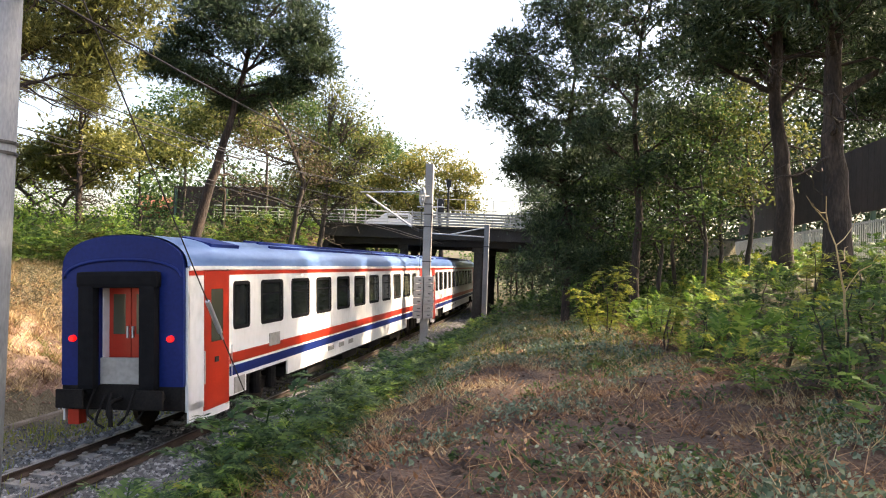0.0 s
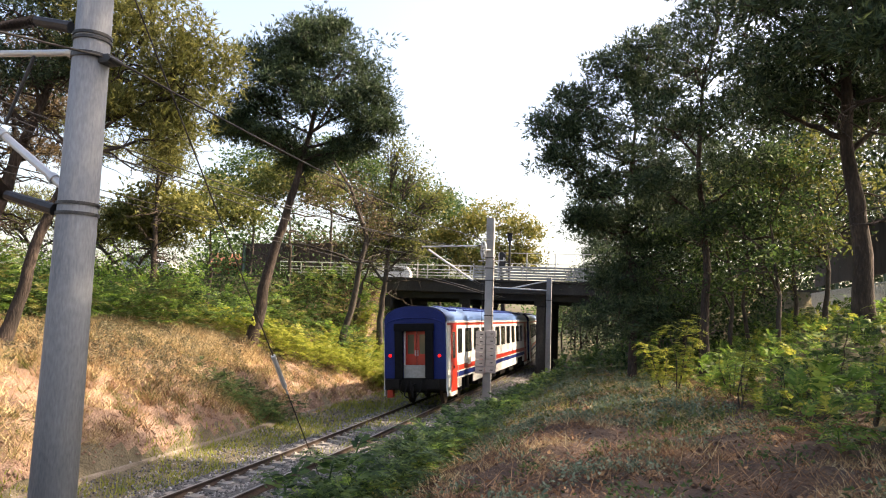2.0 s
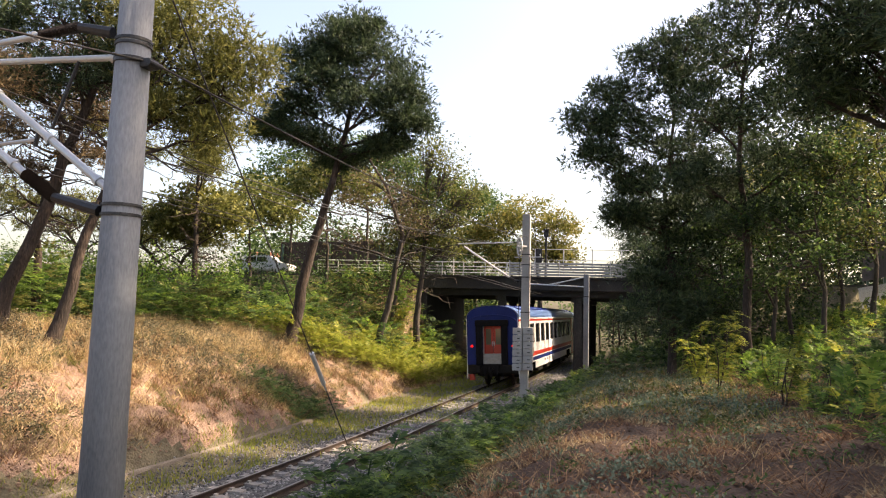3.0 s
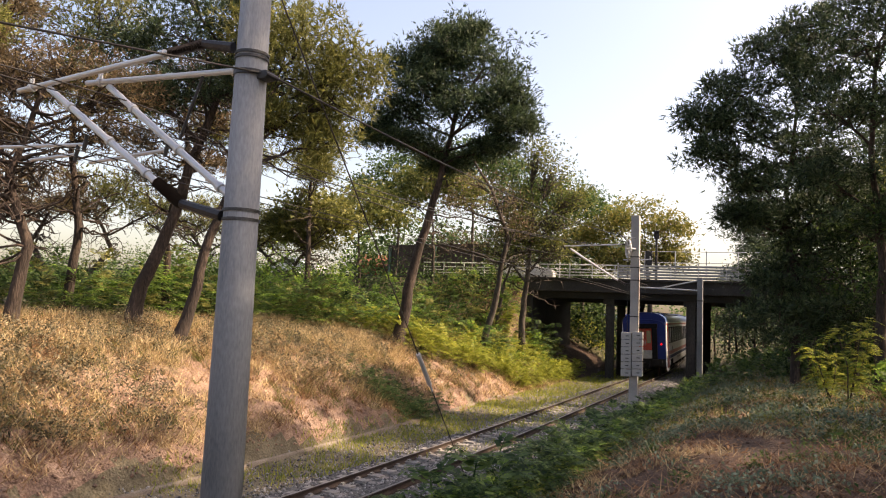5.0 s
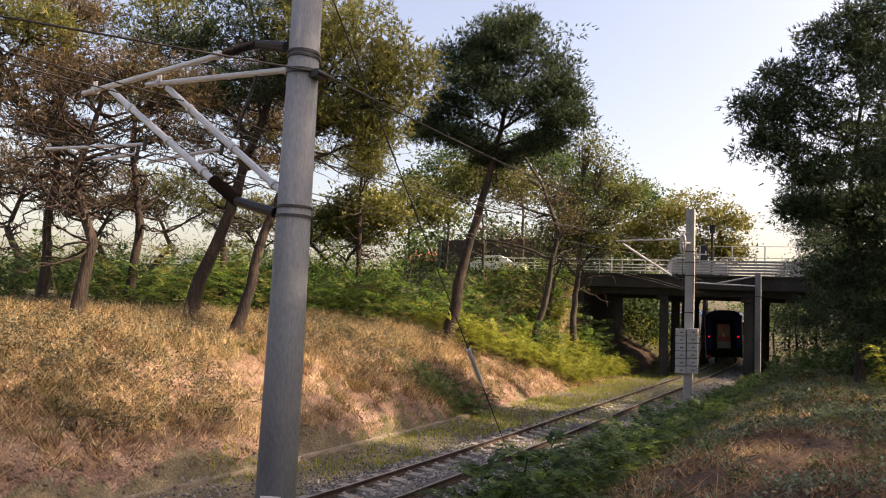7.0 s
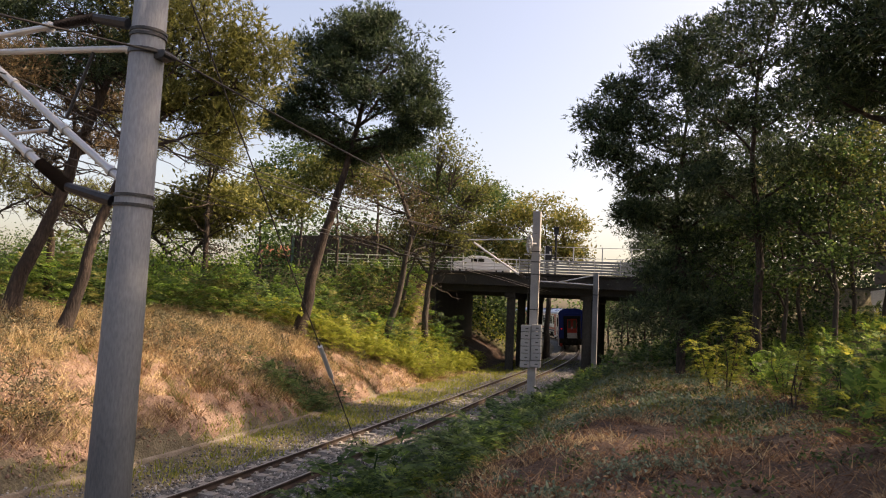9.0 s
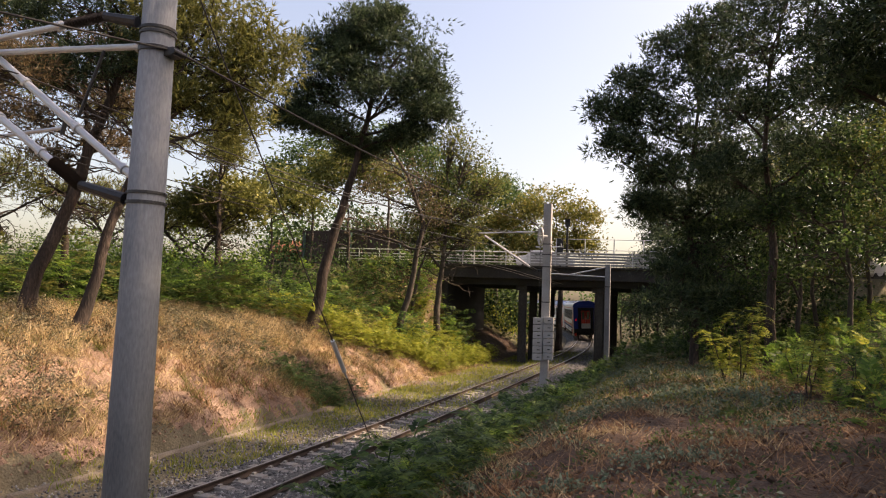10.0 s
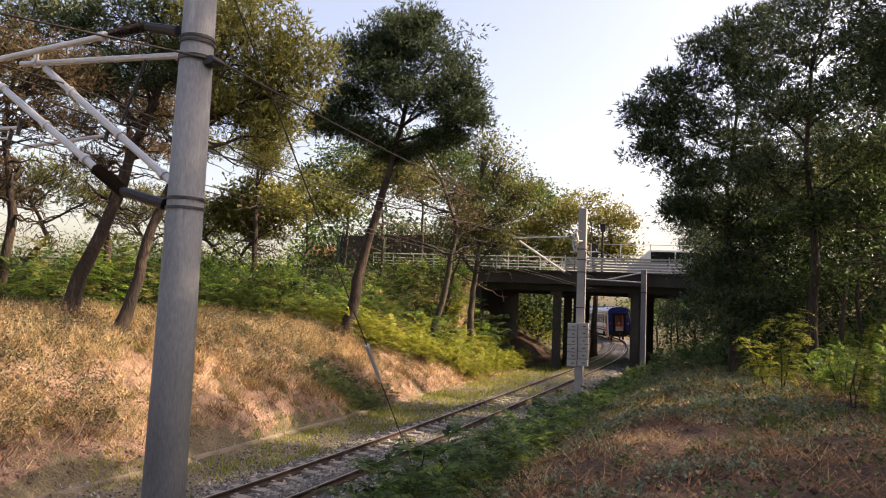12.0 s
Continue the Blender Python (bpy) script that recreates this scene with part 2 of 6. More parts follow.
def tube(P, R, n=6):
    """Corners and quads of a tube along points P with radii R."""
    P, R = np.asarray(P, float), np.asarray(R, float)
    T = np.gradient(P, axis=0)
    T /= np.linalg.norm(T, axis=1, keepdims=True) + 1e-9
    ref = np.where(np.abs(T[:, 2:3]) > 0.9, np.array([[1.0, 0, 0]]), np.array([[0, 0, 1.0]]))
    A = np.cross(T, ref)
    A /= np.linalg.norm(A, axis=1, keepdims=True) + 1e-9
    B = np.cross(T, A)
    th = np.arange(n) * 2 * np.pi / n
    V = P[:, None] + R[:, None, None] * (np.cos(th)[None, :, None] * A[:, None] + np.sin(th)[None, :, None] * B[:, None])
    i, j = np.meshgrid(np.arange(len(P) - 1), np.arange(n), indexing="ij")
    k = (j + 1) % n
    F = np.stack([i * n + j, i * n + k, (i + 1) * n + k, (i + 1) * n + j], -1).reshape(-1, 4)
    return V.reshape(-1, 3), F


def gather(pieces):
    """Joins (corners, faces) pairs."""
    V, F, o = [], [], 0
    for v, f in pieces:
        V.append(v)
        F.append(np.asarray(f) + o)
        o += len(v)
    return np.concatenate(V), np.concatenate(F)


# ---- the line of the track and the lie of the land ----
YS = [-60, 11, 25, 50, 60, 70, 80, 90, 100, 130, 200, 260]
SL = [0.21, 0.20, 0.165, 0.165, 0.12, 0.07, 0.04, 0.0, -0.08, -0.3, -0.8, -1.2]
TY = np.arange(-60, 260.01, 0.25)
TS = np.interp(TY, YS, SL)
TX = np.concatenate([[0], np.cumsum((TS[1:] + TS[:-1]) / 2 * 0.25)])
TX += -7.2 - np.interp(11, TY, TX)
CANT = 2.6


def line_x(y):
    return np.interp(y, TY, TX)


def line_s(y):
    return np.interp(y, TY, TS)


def line_z(y):
    return 0.009 * np.maximum(np.asarray(y, float) - 14, 0)


def smooth(a, b, v):
    t = np.clip((v - a) / (b - a), 0, 1)
    return t * t * (3 - 2 * t)


def wob(x, y, k, s):
    """Cheap smooth unevenness, about -1 to 1."""
    return (np.sin(x * k + s) * np.cos(y * k * 1.13 + 2 * s) + 0.6 * np.sin(x * k * 2.3 - y * k * 1.7 + s * 3) + 0.4 * np.sin(x * k * 4.1 + y * k * 3.7 + s)) / 2


def lateral(x, y):
    s = line_s(y)
    return (x - line_x(y)) / np.sqrt(1 + s * s)


def ground(x, y):
    x, y = np.asarray(x, float), np.asarray(y, float)
    d = lateral(x, y)
    dl = -d - np.interp(y, [0, 24, 34, 48, 60], [-0.35, -0.2, 0.3, 1.6, 1.6])      # the gutter swings away from the track towards the bridge
    left = np.interp(dl, [0, 2.3, 3.5, 4.1, 4.25, 4.6, 5.3, 6.5, 8.0, 9.5, 13, 18, 40, 80], [-0.5, -0.45, -0.32, -0.3, -0.12, 0.34, 0.72, 1.32, 2.1, 2.6, 3.15, 3.5, 3.9, 4.2])
    right = np.interp(d, [0, 2.3, 2.9, 4.4, 6.2, 7.3, 9.5, 12, 16, 20, 26, 60], [-0.5, -0.45, -0.3, 0.55, 1.65, 2.08, 2.3, 2.5, 3.9, 4.6, 5.0, 5.3])
    fall = np.interp(y, [-20, 6, 20, 36, 48, 70], [1.0, 1.0, 0.86, 0.62, 0.5, 0.5])
    rr = np.where(d > 3, (right + 0.3) * (fall + (1 - fall) * smooth(11, 17, d)) - 0.3, right)
    z = np.where(d < 0, left, rr)
    rough = smooth(3.6, 6, np.abs(d))
    z = z + rough * (0.13 * wob(x, y, 0.7, 1.0) + 0.08 * wob(x, y, 2.1, 4.0) + 0.045 * wob(x, y, 4.6, 2.0) + 0.035 * wob(x, y, 8.3, 5.0))
    z = z - 0.75 * np.exp(-((x + 9.3) ** 2 + (y - 27.2) ** 2 * 0.6) / 1.7) * smooth(3.9, 4.6, dl)      # a dent at the bank's foot, standing in for a tree's cast shadow
    far = smooth(90, 260, np.hypot(x, y - 20))
    z = z * (1 - far) + 3.0 * far + line_z(np.minimum(y, 130)) * (1 - smooth(8, 20, np.abs(d)))
    # road embankments on both sides of the bridge
    side = np.maximum((51.9 - y) / 1.4, (y - 63.3) / 1.4)
    bank = 6.8 - np.maximum(side, 0)
    bank = np.where(x < 0, bank - np.maximum(x + 9.2, 0) * 6, bank - np.maximum(12.2 - x, 0) * 6)
    return np.maximum(z, bank)


def gz(x, y):
    return float(ground(x, y))


def build_ground():
    near_x = np.concatenate([np.arange(-34, -16, 0.4), np.arange(-16, 12, 0.2), np.arange(12, 26.01, 0.4)])
    xs = np.concatenate([[-1800, -900, -450, -250, -160, -110, -80, -62, -50, -41], near_x, [31, 38, 48, 62, 80, 110, 160, 250, 450, 900, 1800]])
    ys = np.concatenate([[-1800, -900, -400, -200, -100, -60, -40, -28, -20, -14, -9, -6], np.arange(-4, 36, 0.2), np.arange(36, 70.01, 0.4), np.arange(71.5, 130, 1.5), [135, 145, 160, 180, 210, 260, 350, 500, 900, 1900]])
    X, Y = np.meshgrid(xs, ys)
    Z = ground(X, Y)
    nx, ny = len(xs), len(ys)
    V = np.stack([X, Y, Z], -1).reshape(-1, 3)
    i, j = np.meshgrid(np.arange(ny - 1), np.arange(nx - 1), indexing="ij")
    a = (i * nx + j).ravel()
    F = np.stack([a, a + 1, a + nx + 1, a + nx], -1)
    c = V[F].mean(1)
    d = lateral(c[:, 0], c[:, 1]) + 0.5 * wob(c[:, 0], c[:, 1], 1.3, 3.0)
    midx = np.full(len(F), 3)
    midx[(d > -4.4) & (d < 3.4)] = 2
    midx[(d <= -4.2) & (d > -14)] = 0
    midx[(d <= -4.2) & (d > -7.6) & (c[:, 1] < 40)] = 4
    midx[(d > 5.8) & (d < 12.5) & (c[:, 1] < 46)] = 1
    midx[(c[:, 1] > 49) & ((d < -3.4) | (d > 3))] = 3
    # dark earth laid under the bridge to imitate the shade there
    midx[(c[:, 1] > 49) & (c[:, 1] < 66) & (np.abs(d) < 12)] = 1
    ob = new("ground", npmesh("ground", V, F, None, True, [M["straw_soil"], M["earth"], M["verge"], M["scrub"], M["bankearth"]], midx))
    tagged(ob, "dry grassy railway cutting with earth banks", "ground", kind="structure")


build_ground()


def along(y, d=0.0, z=0.0):
    """A point beside the track: at y on its line, d to the right, z over the rails."""
    s = float(line_s(y))
    k = math.hypot(1, s)
    return Vector((float(line_x(y)) + d / k, y - d * s / k, float(line_z(y)) + z + d * math.tan(radians(CANT))))


def track_pose(y, d=0.0, z=0.0):
    return Matrix.Translation(along(y, d, z)) @ pose(0, 0, 0, 0, 0, -math.degrees(math.atan(float(line_s(y)))))


def swept(profile, y0, y1, step):
    """Corners and quads of a closed cross-section carried along the track."""
    ys = np.arange(y0, y1 + step / 2, step)
    P = np.array([[along(y, d, z)[:] for d, z in profile] for y in ys])
    n = len(profile)
    i, j = np.meshgrid(np.arange(len(ys) - 1), np.arange(n), indexing="ij")
    k = (j + 1) % n
    return P.reshape(-1, 3), np.stack([i * n + j, i * n + k, (i + 1) * n + k, (i + 1) * n + j], -1).reshape(-1, 4)


def build_track():
    t = thing("railway_track", Matrix.Identity(4), "single railway track of rusty rails on concrete sleepers", "railway track")
    prof = [(-2.3, -0.52), (3.1, -0.75), (1.9, -0.2), (0.6, -0.19), (-0.6, -0.19), (-1.75, -0.2)]
    bed = new("ballast_bed", npmesh("ballast_bed", *swept(prof, -30, 200, 1.0), M["ballast"]))
    tagged(bed, "bed of grey crushed stone under the track", "ballast", kind="structure")
    for side in (-0.755, 0.755):
        rp = [(-0.07, -0.16), (0.07, -0.16), (0.07, -0.145), (0.012, -0.12), (0.012, -0.045), (0.036, -0.035), (0.036, -0.004), (-0.036, -0.004), (-0.036, -0.035), (-0.012, -0.045), (-0.012, -0.12), (-0.07, -0.145)]
        r = part("rail", npmesh("rail", *swept([(side + a, b) for a, b in rp], -30, 200, 1.0), M["rail"]), None, t)
        hp = [(-0.034, -0.006), (0.034, -0.006), (0.03, 0.0), (-0.03, 0.0)]
        part("rail_head", npmesh("rail_head", *swept([(side + a, b) for a, b in hp], -30, 200, 1.0), M["railtop"]), None, r, "worn shiny running surface")
    bm = bmesh.new()
    for x0, x1, h in ((-1.25, -0.35, 0.0), (0.35, 1.25, 0.0), (-0.36, 0.36, -0.03)):
        box(bm, x0, x1, -0.13, 0.13, -0.3, -0.165 + h, 0.015)
    for sx in (-0.755, 0.755):
        for o in (-0.11, 0.11):
            box(bm, sx + o - 0.035, sx + o + 0.035, -0.05, 0.05, -0.17, -0.12)
    me = part("sleeper", bm, M["sleeper"], t).data
    first = bpy.data.objects["sleeper"]
    ys = np.arange(2.0, 110, 0.62)
    first.matrix_basis = track_pose(ys[0])
    for y in ys[1:]:
        o = new("sleeper", me)
        o.parent = t
        o.matrix_basis = track_pose(y + rng.normal(0, 0.015)) @ pose(0, 0, rng.normal(0, 0.004), 0, 0, rng.normal(0, 0.6))
    # loose stones
    N = 27000
    y = 4 + 60 * rng.random(N) ** 1.4
    d = rng.uniform(-2.35, 2.95, N)
    keep = (np.abs(np.abs(d) - 0.755) > 0.07)
    y, d = y[keep], d[keep]
    s = line_s(y)
    k = np.hypot(1, s)
    z = line_z(y) - 0.195 - np.clip(-d - 1.75, 0, 1) * 0.58 - np.clip(d - 1.9, 0, 2) * 0.46 + d * math.tan(radians(CANT))
    C = np.stack([line_x(y) + d / k, y - d * s / k, z], -1)
    V, F = stones(C, rng.uniform(0.025, 0.06, len(y)))
    M2 = 6000
    y = 5 + 50 * rng.random(M2) ** 1.3
    d = -2.2 - 1.8 * rng.random(M2) ** 1.6
    k = np.hypot(1, line_s(y))
    X, Y = line_x(y) + d / k, y - d * line_s(y) / k
    V2, F2 = stones(np.stack([X, Y, ground(X, Y) + 0.01], -1), rng.uniform(0.02, 0.05, M2))
    V, F = gather([(V, F), (V2, F2)])
    st = new("ballast_stones", npmesh("ballast_stones", V, F, M["stone"]))
    tagged(st, "loose grey crushed stones of the track bed", "ballast", kind="stuff")


def stones(C, R):
    """Rough octahedral stones at the places C with radii R."""
    o = np.array([[1, 0, 0], [-1, 0, 0], [0, 1, 0], [0, -1, 0], [0, 0, 0.8], [0, 0, -0.8]], float)
    f = np.array([[0, 2, 4], [2, 1, 4], [1, 3, 4], [3, 0, 4], [2, 0, 5], [1, 2, 5], [3, 1, 5], [0, 3, 5]])
    n = len(C)
    a = rng.uniform(0, 2 * np.pi, n)
    P = o[None] * (1 + rng.uniform(-0.35, 0.35, (n, 6, 3)))
    c, s = np.cos(a)[:, None], np.sin(a)[:, None]
    P = np.stack([P[..., 0] * c - P[..., 1] * s, P[..., 0] * s + P[..., 1] * c, P[..., 2]], -1)
    V = C[:, None] + P * R[:, None, None]
    return V.reshape(-1, 3), (f[None] + 6 * np.arange(n)[:, None, None]).reshape(-1, 3)


build_track()


# ---- the bridge over the cutting ----
def build_bridge():
    b = thing("road_bridge", pose(0, 51.6, 0, 0, 0, -1.0), "grey concrete road bridge over the railway with shade coloured into its underside", "bridge")
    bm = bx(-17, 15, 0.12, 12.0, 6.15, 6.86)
    part("deck", bm, M["shadecon"], b, "concrete deck slab darkened as in shade")
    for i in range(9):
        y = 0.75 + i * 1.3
        part("beam", bx(-8.6, 11.4, y - 0.28, y + 0.28, 5.55, 6.145, bevel=0.04), M["shadecon"], b)
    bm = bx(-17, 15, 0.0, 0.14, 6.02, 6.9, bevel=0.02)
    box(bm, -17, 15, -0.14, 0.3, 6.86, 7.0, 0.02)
    part("fascia", bm, M["bridgecon"], b, "weathered concrete edge beam with shade in its colour")
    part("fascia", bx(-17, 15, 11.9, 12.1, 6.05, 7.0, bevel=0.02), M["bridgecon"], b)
    part("carriageway", bx(-17, 15, 0.3, 11.7, 6.865, 6.9), M["asphalt"], b, "asphalt road surface")
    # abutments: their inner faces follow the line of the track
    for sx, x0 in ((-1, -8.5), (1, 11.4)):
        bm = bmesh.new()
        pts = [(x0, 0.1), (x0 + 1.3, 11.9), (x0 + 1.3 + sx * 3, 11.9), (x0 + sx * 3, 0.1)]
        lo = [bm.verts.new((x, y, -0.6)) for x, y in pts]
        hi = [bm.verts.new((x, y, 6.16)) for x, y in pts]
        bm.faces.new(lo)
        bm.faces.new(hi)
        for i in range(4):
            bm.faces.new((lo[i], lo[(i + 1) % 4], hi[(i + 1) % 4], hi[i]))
        part("abutment", bm, M["shadecon"], b, "concrete abutment wall darkened as in shade")
    for x0, x1 in ((-2.95, -1.2), (2.55, 4.1)):
        for i in range(4):
            f = i / 3
            x, y = x0 + (x1 - x0) * f, 1.0 + 3.3 * i
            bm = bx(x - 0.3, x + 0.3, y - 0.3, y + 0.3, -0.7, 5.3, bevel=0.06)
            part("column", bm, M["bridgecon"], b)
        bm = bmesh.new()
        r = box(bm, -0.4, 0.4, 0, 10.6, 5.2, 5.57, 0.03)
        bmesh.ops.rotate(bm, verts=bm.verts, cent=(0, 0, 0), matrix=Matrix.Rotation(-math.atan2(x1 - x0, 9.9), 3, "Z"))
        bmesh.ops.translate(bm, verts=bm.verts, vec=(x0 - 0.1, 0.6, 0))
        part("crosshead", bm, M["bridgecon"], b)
    # open railing, then ribbed guard panels
    for side, y in (("near", 0.02), ("far", 11.95)):
        x = -17.0
        while x < -2.45:
            part("railing_post", bx(x - 0.03, x + 0.03, y - 0.03, y + 0.03, 7.0, 8.0), M["railing"], b)
            x += 1.6
        for z in (7.2, 7.42, 7.64, 7.96):
            part("railing_bar", rod(bmesh.new(), (-17, y, z), (-2.45, y, z), 0.028 if z < 7.9 else 0.04, n=8), M["railing"], b)
        if side == "near":
            x = -2.4
            while x < 14:
                bm = bmesh.new()
                for k in range(5):
                    z = 7.06 + k * 0.2
                    box(bm, x + 0.02, x + 1.76, y - 0.03, y + 0.03, z, z + 0.15, 0.02)
                part("guard_panel", bm, M["panelgrey"], b, "pale ribbed metal guard panel")
                part("railing_post", bx(x - 0.04, x + 0.02, y + 0.03, y + 0.11, 7.0, 8.15), M["galv"], b)
                x += 1.8
    for i in range(6):
        x = -0.9 + i * 2.5
        part("fence_post", rod(bmesh.new(), (x, 11.9, 7.0), (x, 11.9, 10.2), 0.045, n=8), M["galv"], b)
    for z in (8.2, 9.2, 10.15):
        part("fence_rail", rod(bmesh.new(), (-0.9, 11.9, z), (11.6, 11.9, z), 0.025, n=6), M["galv"], b)
    s = thing("signal_post", pose(0.2, 51.9, 7.0), "black post with a dark boxed signal head on the bridge", "signal")
    part("post", rod(bmesh.new(), (0, 0, 0), (0, 0, 3.1), 0.09, n=10), M["darksteel"], s)
    bm = bx(-0.17, 0.17, -0.17, 0.17, 2.9, 3.45, bevel=0.03)
    box(bm, -0.2, 0.2, -0.3, 0.2, 3.4, 3.46, 0.01)
    part("signal_head", bm, M["darksteel"], s)
    bm = bx(-0.75, -0.28, -0.1, 0.3, 1.0, 2.05, bevel=0.05)
    box(bm, -0.3, 0.0, 0.05, 0.13, 1.3, 1.38)
    part("signal_box", bm, M["darksteel"], s, "dark boxed signal seen from behind")


build_bridge()


# ---- overhead line ----
def insulator(bm, a, b, r=0.075):
    """A string of sheds from a to b."""
    a, b = Vector(a), Vector(b)
    n = max(4, int((b - a).length / 0.055))
    rod(bm, a, b, 0.035, n=8)
    for i in range(n):
        p, q = a.lerp(b, (i + 0.2) / n), a.lerp(b, (i + 0.75) / n)
        rod(bm, p, q, r, r * 0.55, n=12)


def ring(bm, z, r, h=0.05):
    rod(bm, (0, 0, z), (0, 0, z + h), r, n=24)


def cantilever(pole, o, base, top, strut, ins_top, ins_low, registers, brace):
    """A bracket of tubes over the track in a plane across it; o: its shift along the track; the rest are
    (x, z) pairs, x from the pole's axis and z over the rails. ins_top, ins_low: insulators, where it has them."""
    def at_(p):
        return Vector((p[0], o, p[1] - base))

    c = part("cantilever", rod(bmesh.new(), at_(top[0]), at_(top[1]), 0.042, n=12), M["galv"], pole, "pale steel tube bracket with insulators")
    part("strut", rod(bmesh.new(), at_(strut[0]), at_(strut[1]), 0.05, n=12), M["galv"], c)
    for ends in (ins_top, ins_low):
        if ends:
            bm = bmesh.new()
            insulator(bm, at_(ends[0]), at_(ends[1]), 0.085 if ends is ins_low else 0.07)
            part("insulator", bm, M["porcelain"], c, "brown ribbed insulator")
            a, b = at_(ends[0]), Vector((-0.2, o * 0.6, ends[2] - base))
            part("bracket", rod(bmesh.new(), a, b, 0.06, 0.075, n=8), M["darksteel"], c, "dark steel bracket between insulator and pole")
    for q0, q1 in registers:
        part("registration_tube", rod(bmesh.new(), at_(q0) + Vector((0, 0.05, 0)), at_(q1) + Vector((0, 0.05, 0)), 0.028, n=8), M["galv"], c)
        part("hanger", rod(bmesh.new(), at_(q1) + Vector((0.05, 0.05, 0.14)), at_(q1) + Vector((0, 0.05, -0.1)), 0.03, n=8), M["darksteel"], c)
    for k, (p, q) in enumerate((top, top, strut, strut, strut)):
        m = at_(p).lerp(at_(q), (0.03, 0.9, 0.08, 0.4, 0.78)[k])
        u = (at_(q) - at_(p)).normalized() * 0.035
        part("clamp", rod(bmesh.new(), m - u, m + u, 0.068, n=12), M["galv"], c)
    for k in (0, 1):
        m = at_(top[1]).lerp(at_(top[0]), 0.1 + 0.02 * k)
        part("bolt", rod(bmesh.new(), m + Vector((0, -0.03, 0.03)), m + Vector((0, -0.03, 0.13)), 0.018, n=6), M["galv"], c)
    if brace:
        part("brace", rod(bmesh.new(), at_(brace[0]), at_(brace[1]), 0.022, n=8), M["darksteel"], c)
    return c


def build_near_pole():
    y = 7.95
    x = -5.14
    base = gz(x, y)
    rz = -math.degrees(math.atan(float(line_s(y))))
    p = thing("catenary_pole", pose(x, y, base, 0, 0.15, rz), "tapered round grey concrete pole carrying overhead line brackets", "pole")
    bm = bmesh.new()
    H = 9.3
    rod(bm, (0, 0, -0.3), (0, 0, H), 0.275, 0.19, n=40)
    for f in bm.faces:
        f.smooth = len(f.verts) == 4
    part("shaft", bm, M["polecon"], p)
    for z in (5.0, 5.12, 6.92, 7.14, 7.2):
        bm = bmesh.new()
        r = 0.275 - 0.085 * z / H + 0.014
        ring(bm, z - base, r, 0.035 if z != 6.92 else 0.06)
        part("steel_band", bm, M["darksteel"], p)
    bm = bmesh.new()
    box(bm, 0.19, 0.34, -0.09, 0.09, 6.85 - base, 6.96 - base, 0.02)
    rod(bm, (0.34, -0.1, 6.9 - base), (0.34, 0.12, 6.9 - base), 0.035, n=10)
    part("wire_clamp", bm, M["darksteel"], p, "black clamp of the earth wire")
    bm = bmesh.new()
    rod(bm, (-0.27, -0.06, 0), (-0.23, -0.06, 5.0), 0.012, n=6)
    part("earth_cable", bm, M["darksteel"], p)
    cantilever(p, -0.25, base, ((-1.3, 7.34), (-4.7, 7.19)), ((-1.35, 5.55), (-3.91, 7.14)), ((-0.64, 7.38), (-1.3, 7.34), 7.3), ((-0.83, 5.23), (-1.35, 5.55), 5.06),
               [((-5.77, 6.35), (-3.02, 6.2)), ((-4.28, 6.05), (-3.2, 6.06))], None)
    cantilever(p, 0.0, base, ((-0.2, 7.04), (-3.37, 7.24)), ((-0.2, 5.33), (-2.84, 7.12)), None, None, [((-3.21, 5.99), (-1.57, 6.07))], ((-0.88, 7.05), (-1.24, 6.19)))
    # number plate of the pole
    plate = part("number_plate", bx(-0.13, 0.13, -0.262, -0.252, 1.62, 1.86, bevel=0.003), M["signwhite"], p, "white plate with a black number")
    plate.matrix_basis = pose(0, 0, 0, 0, 0, 30)
    cu = bpy.data.curves.new("digits", "FONT")
    cu.body, cu.size, cu.align_x, cu.extrude = "240", 0.15, "CENTER", 0.001
    dg = new("digits", cu)
    me = bpy.data.meshes.new_from_object(dg)
    bpy.data.objects.remove(dg)
    me.materials.append(M["black"])
    part("digits", me, None, plate, m=pose(0, -0.2645, 1.69, 90, 0, 0))
    # guy cable down to its anchor beside the track
    a = Vector((x + 0.06, y + 0.14, base + 8.95))
    e = Vector(GUY)
    g = thing("guy_cable", Matrix.Identity(4), "dark steel guy cable with a turnbuckle, anchored beside the track", "cable")
    part("cable", rod(bmesh.new(), a, e, 0.012, n=6), M["wire"], g)
    bm = bmesh.new()
    rod(bm, a.lerp(e, 0.615), a.lerp(e, 0.685), 0.045, n=8)
    box_at = a.lerp(e, 0.685)
    rod(bm, box_at, a.lerp(e, 0.70), 0.02, n=8)
    part("turnbuckle", bm, M["galv"], g)
    bm = bmesh.new()
    rod(bm, e + Vector((0, 0, -0.3)), e, 0.1, 0.06, n=10)
    part("anchor", bm, M["concrete"], g)
    return a


GUY = (-3.76, 15.9, gz(-3.76, 15.9) + 0.15)
NEAR_TOP = build_near_pole()


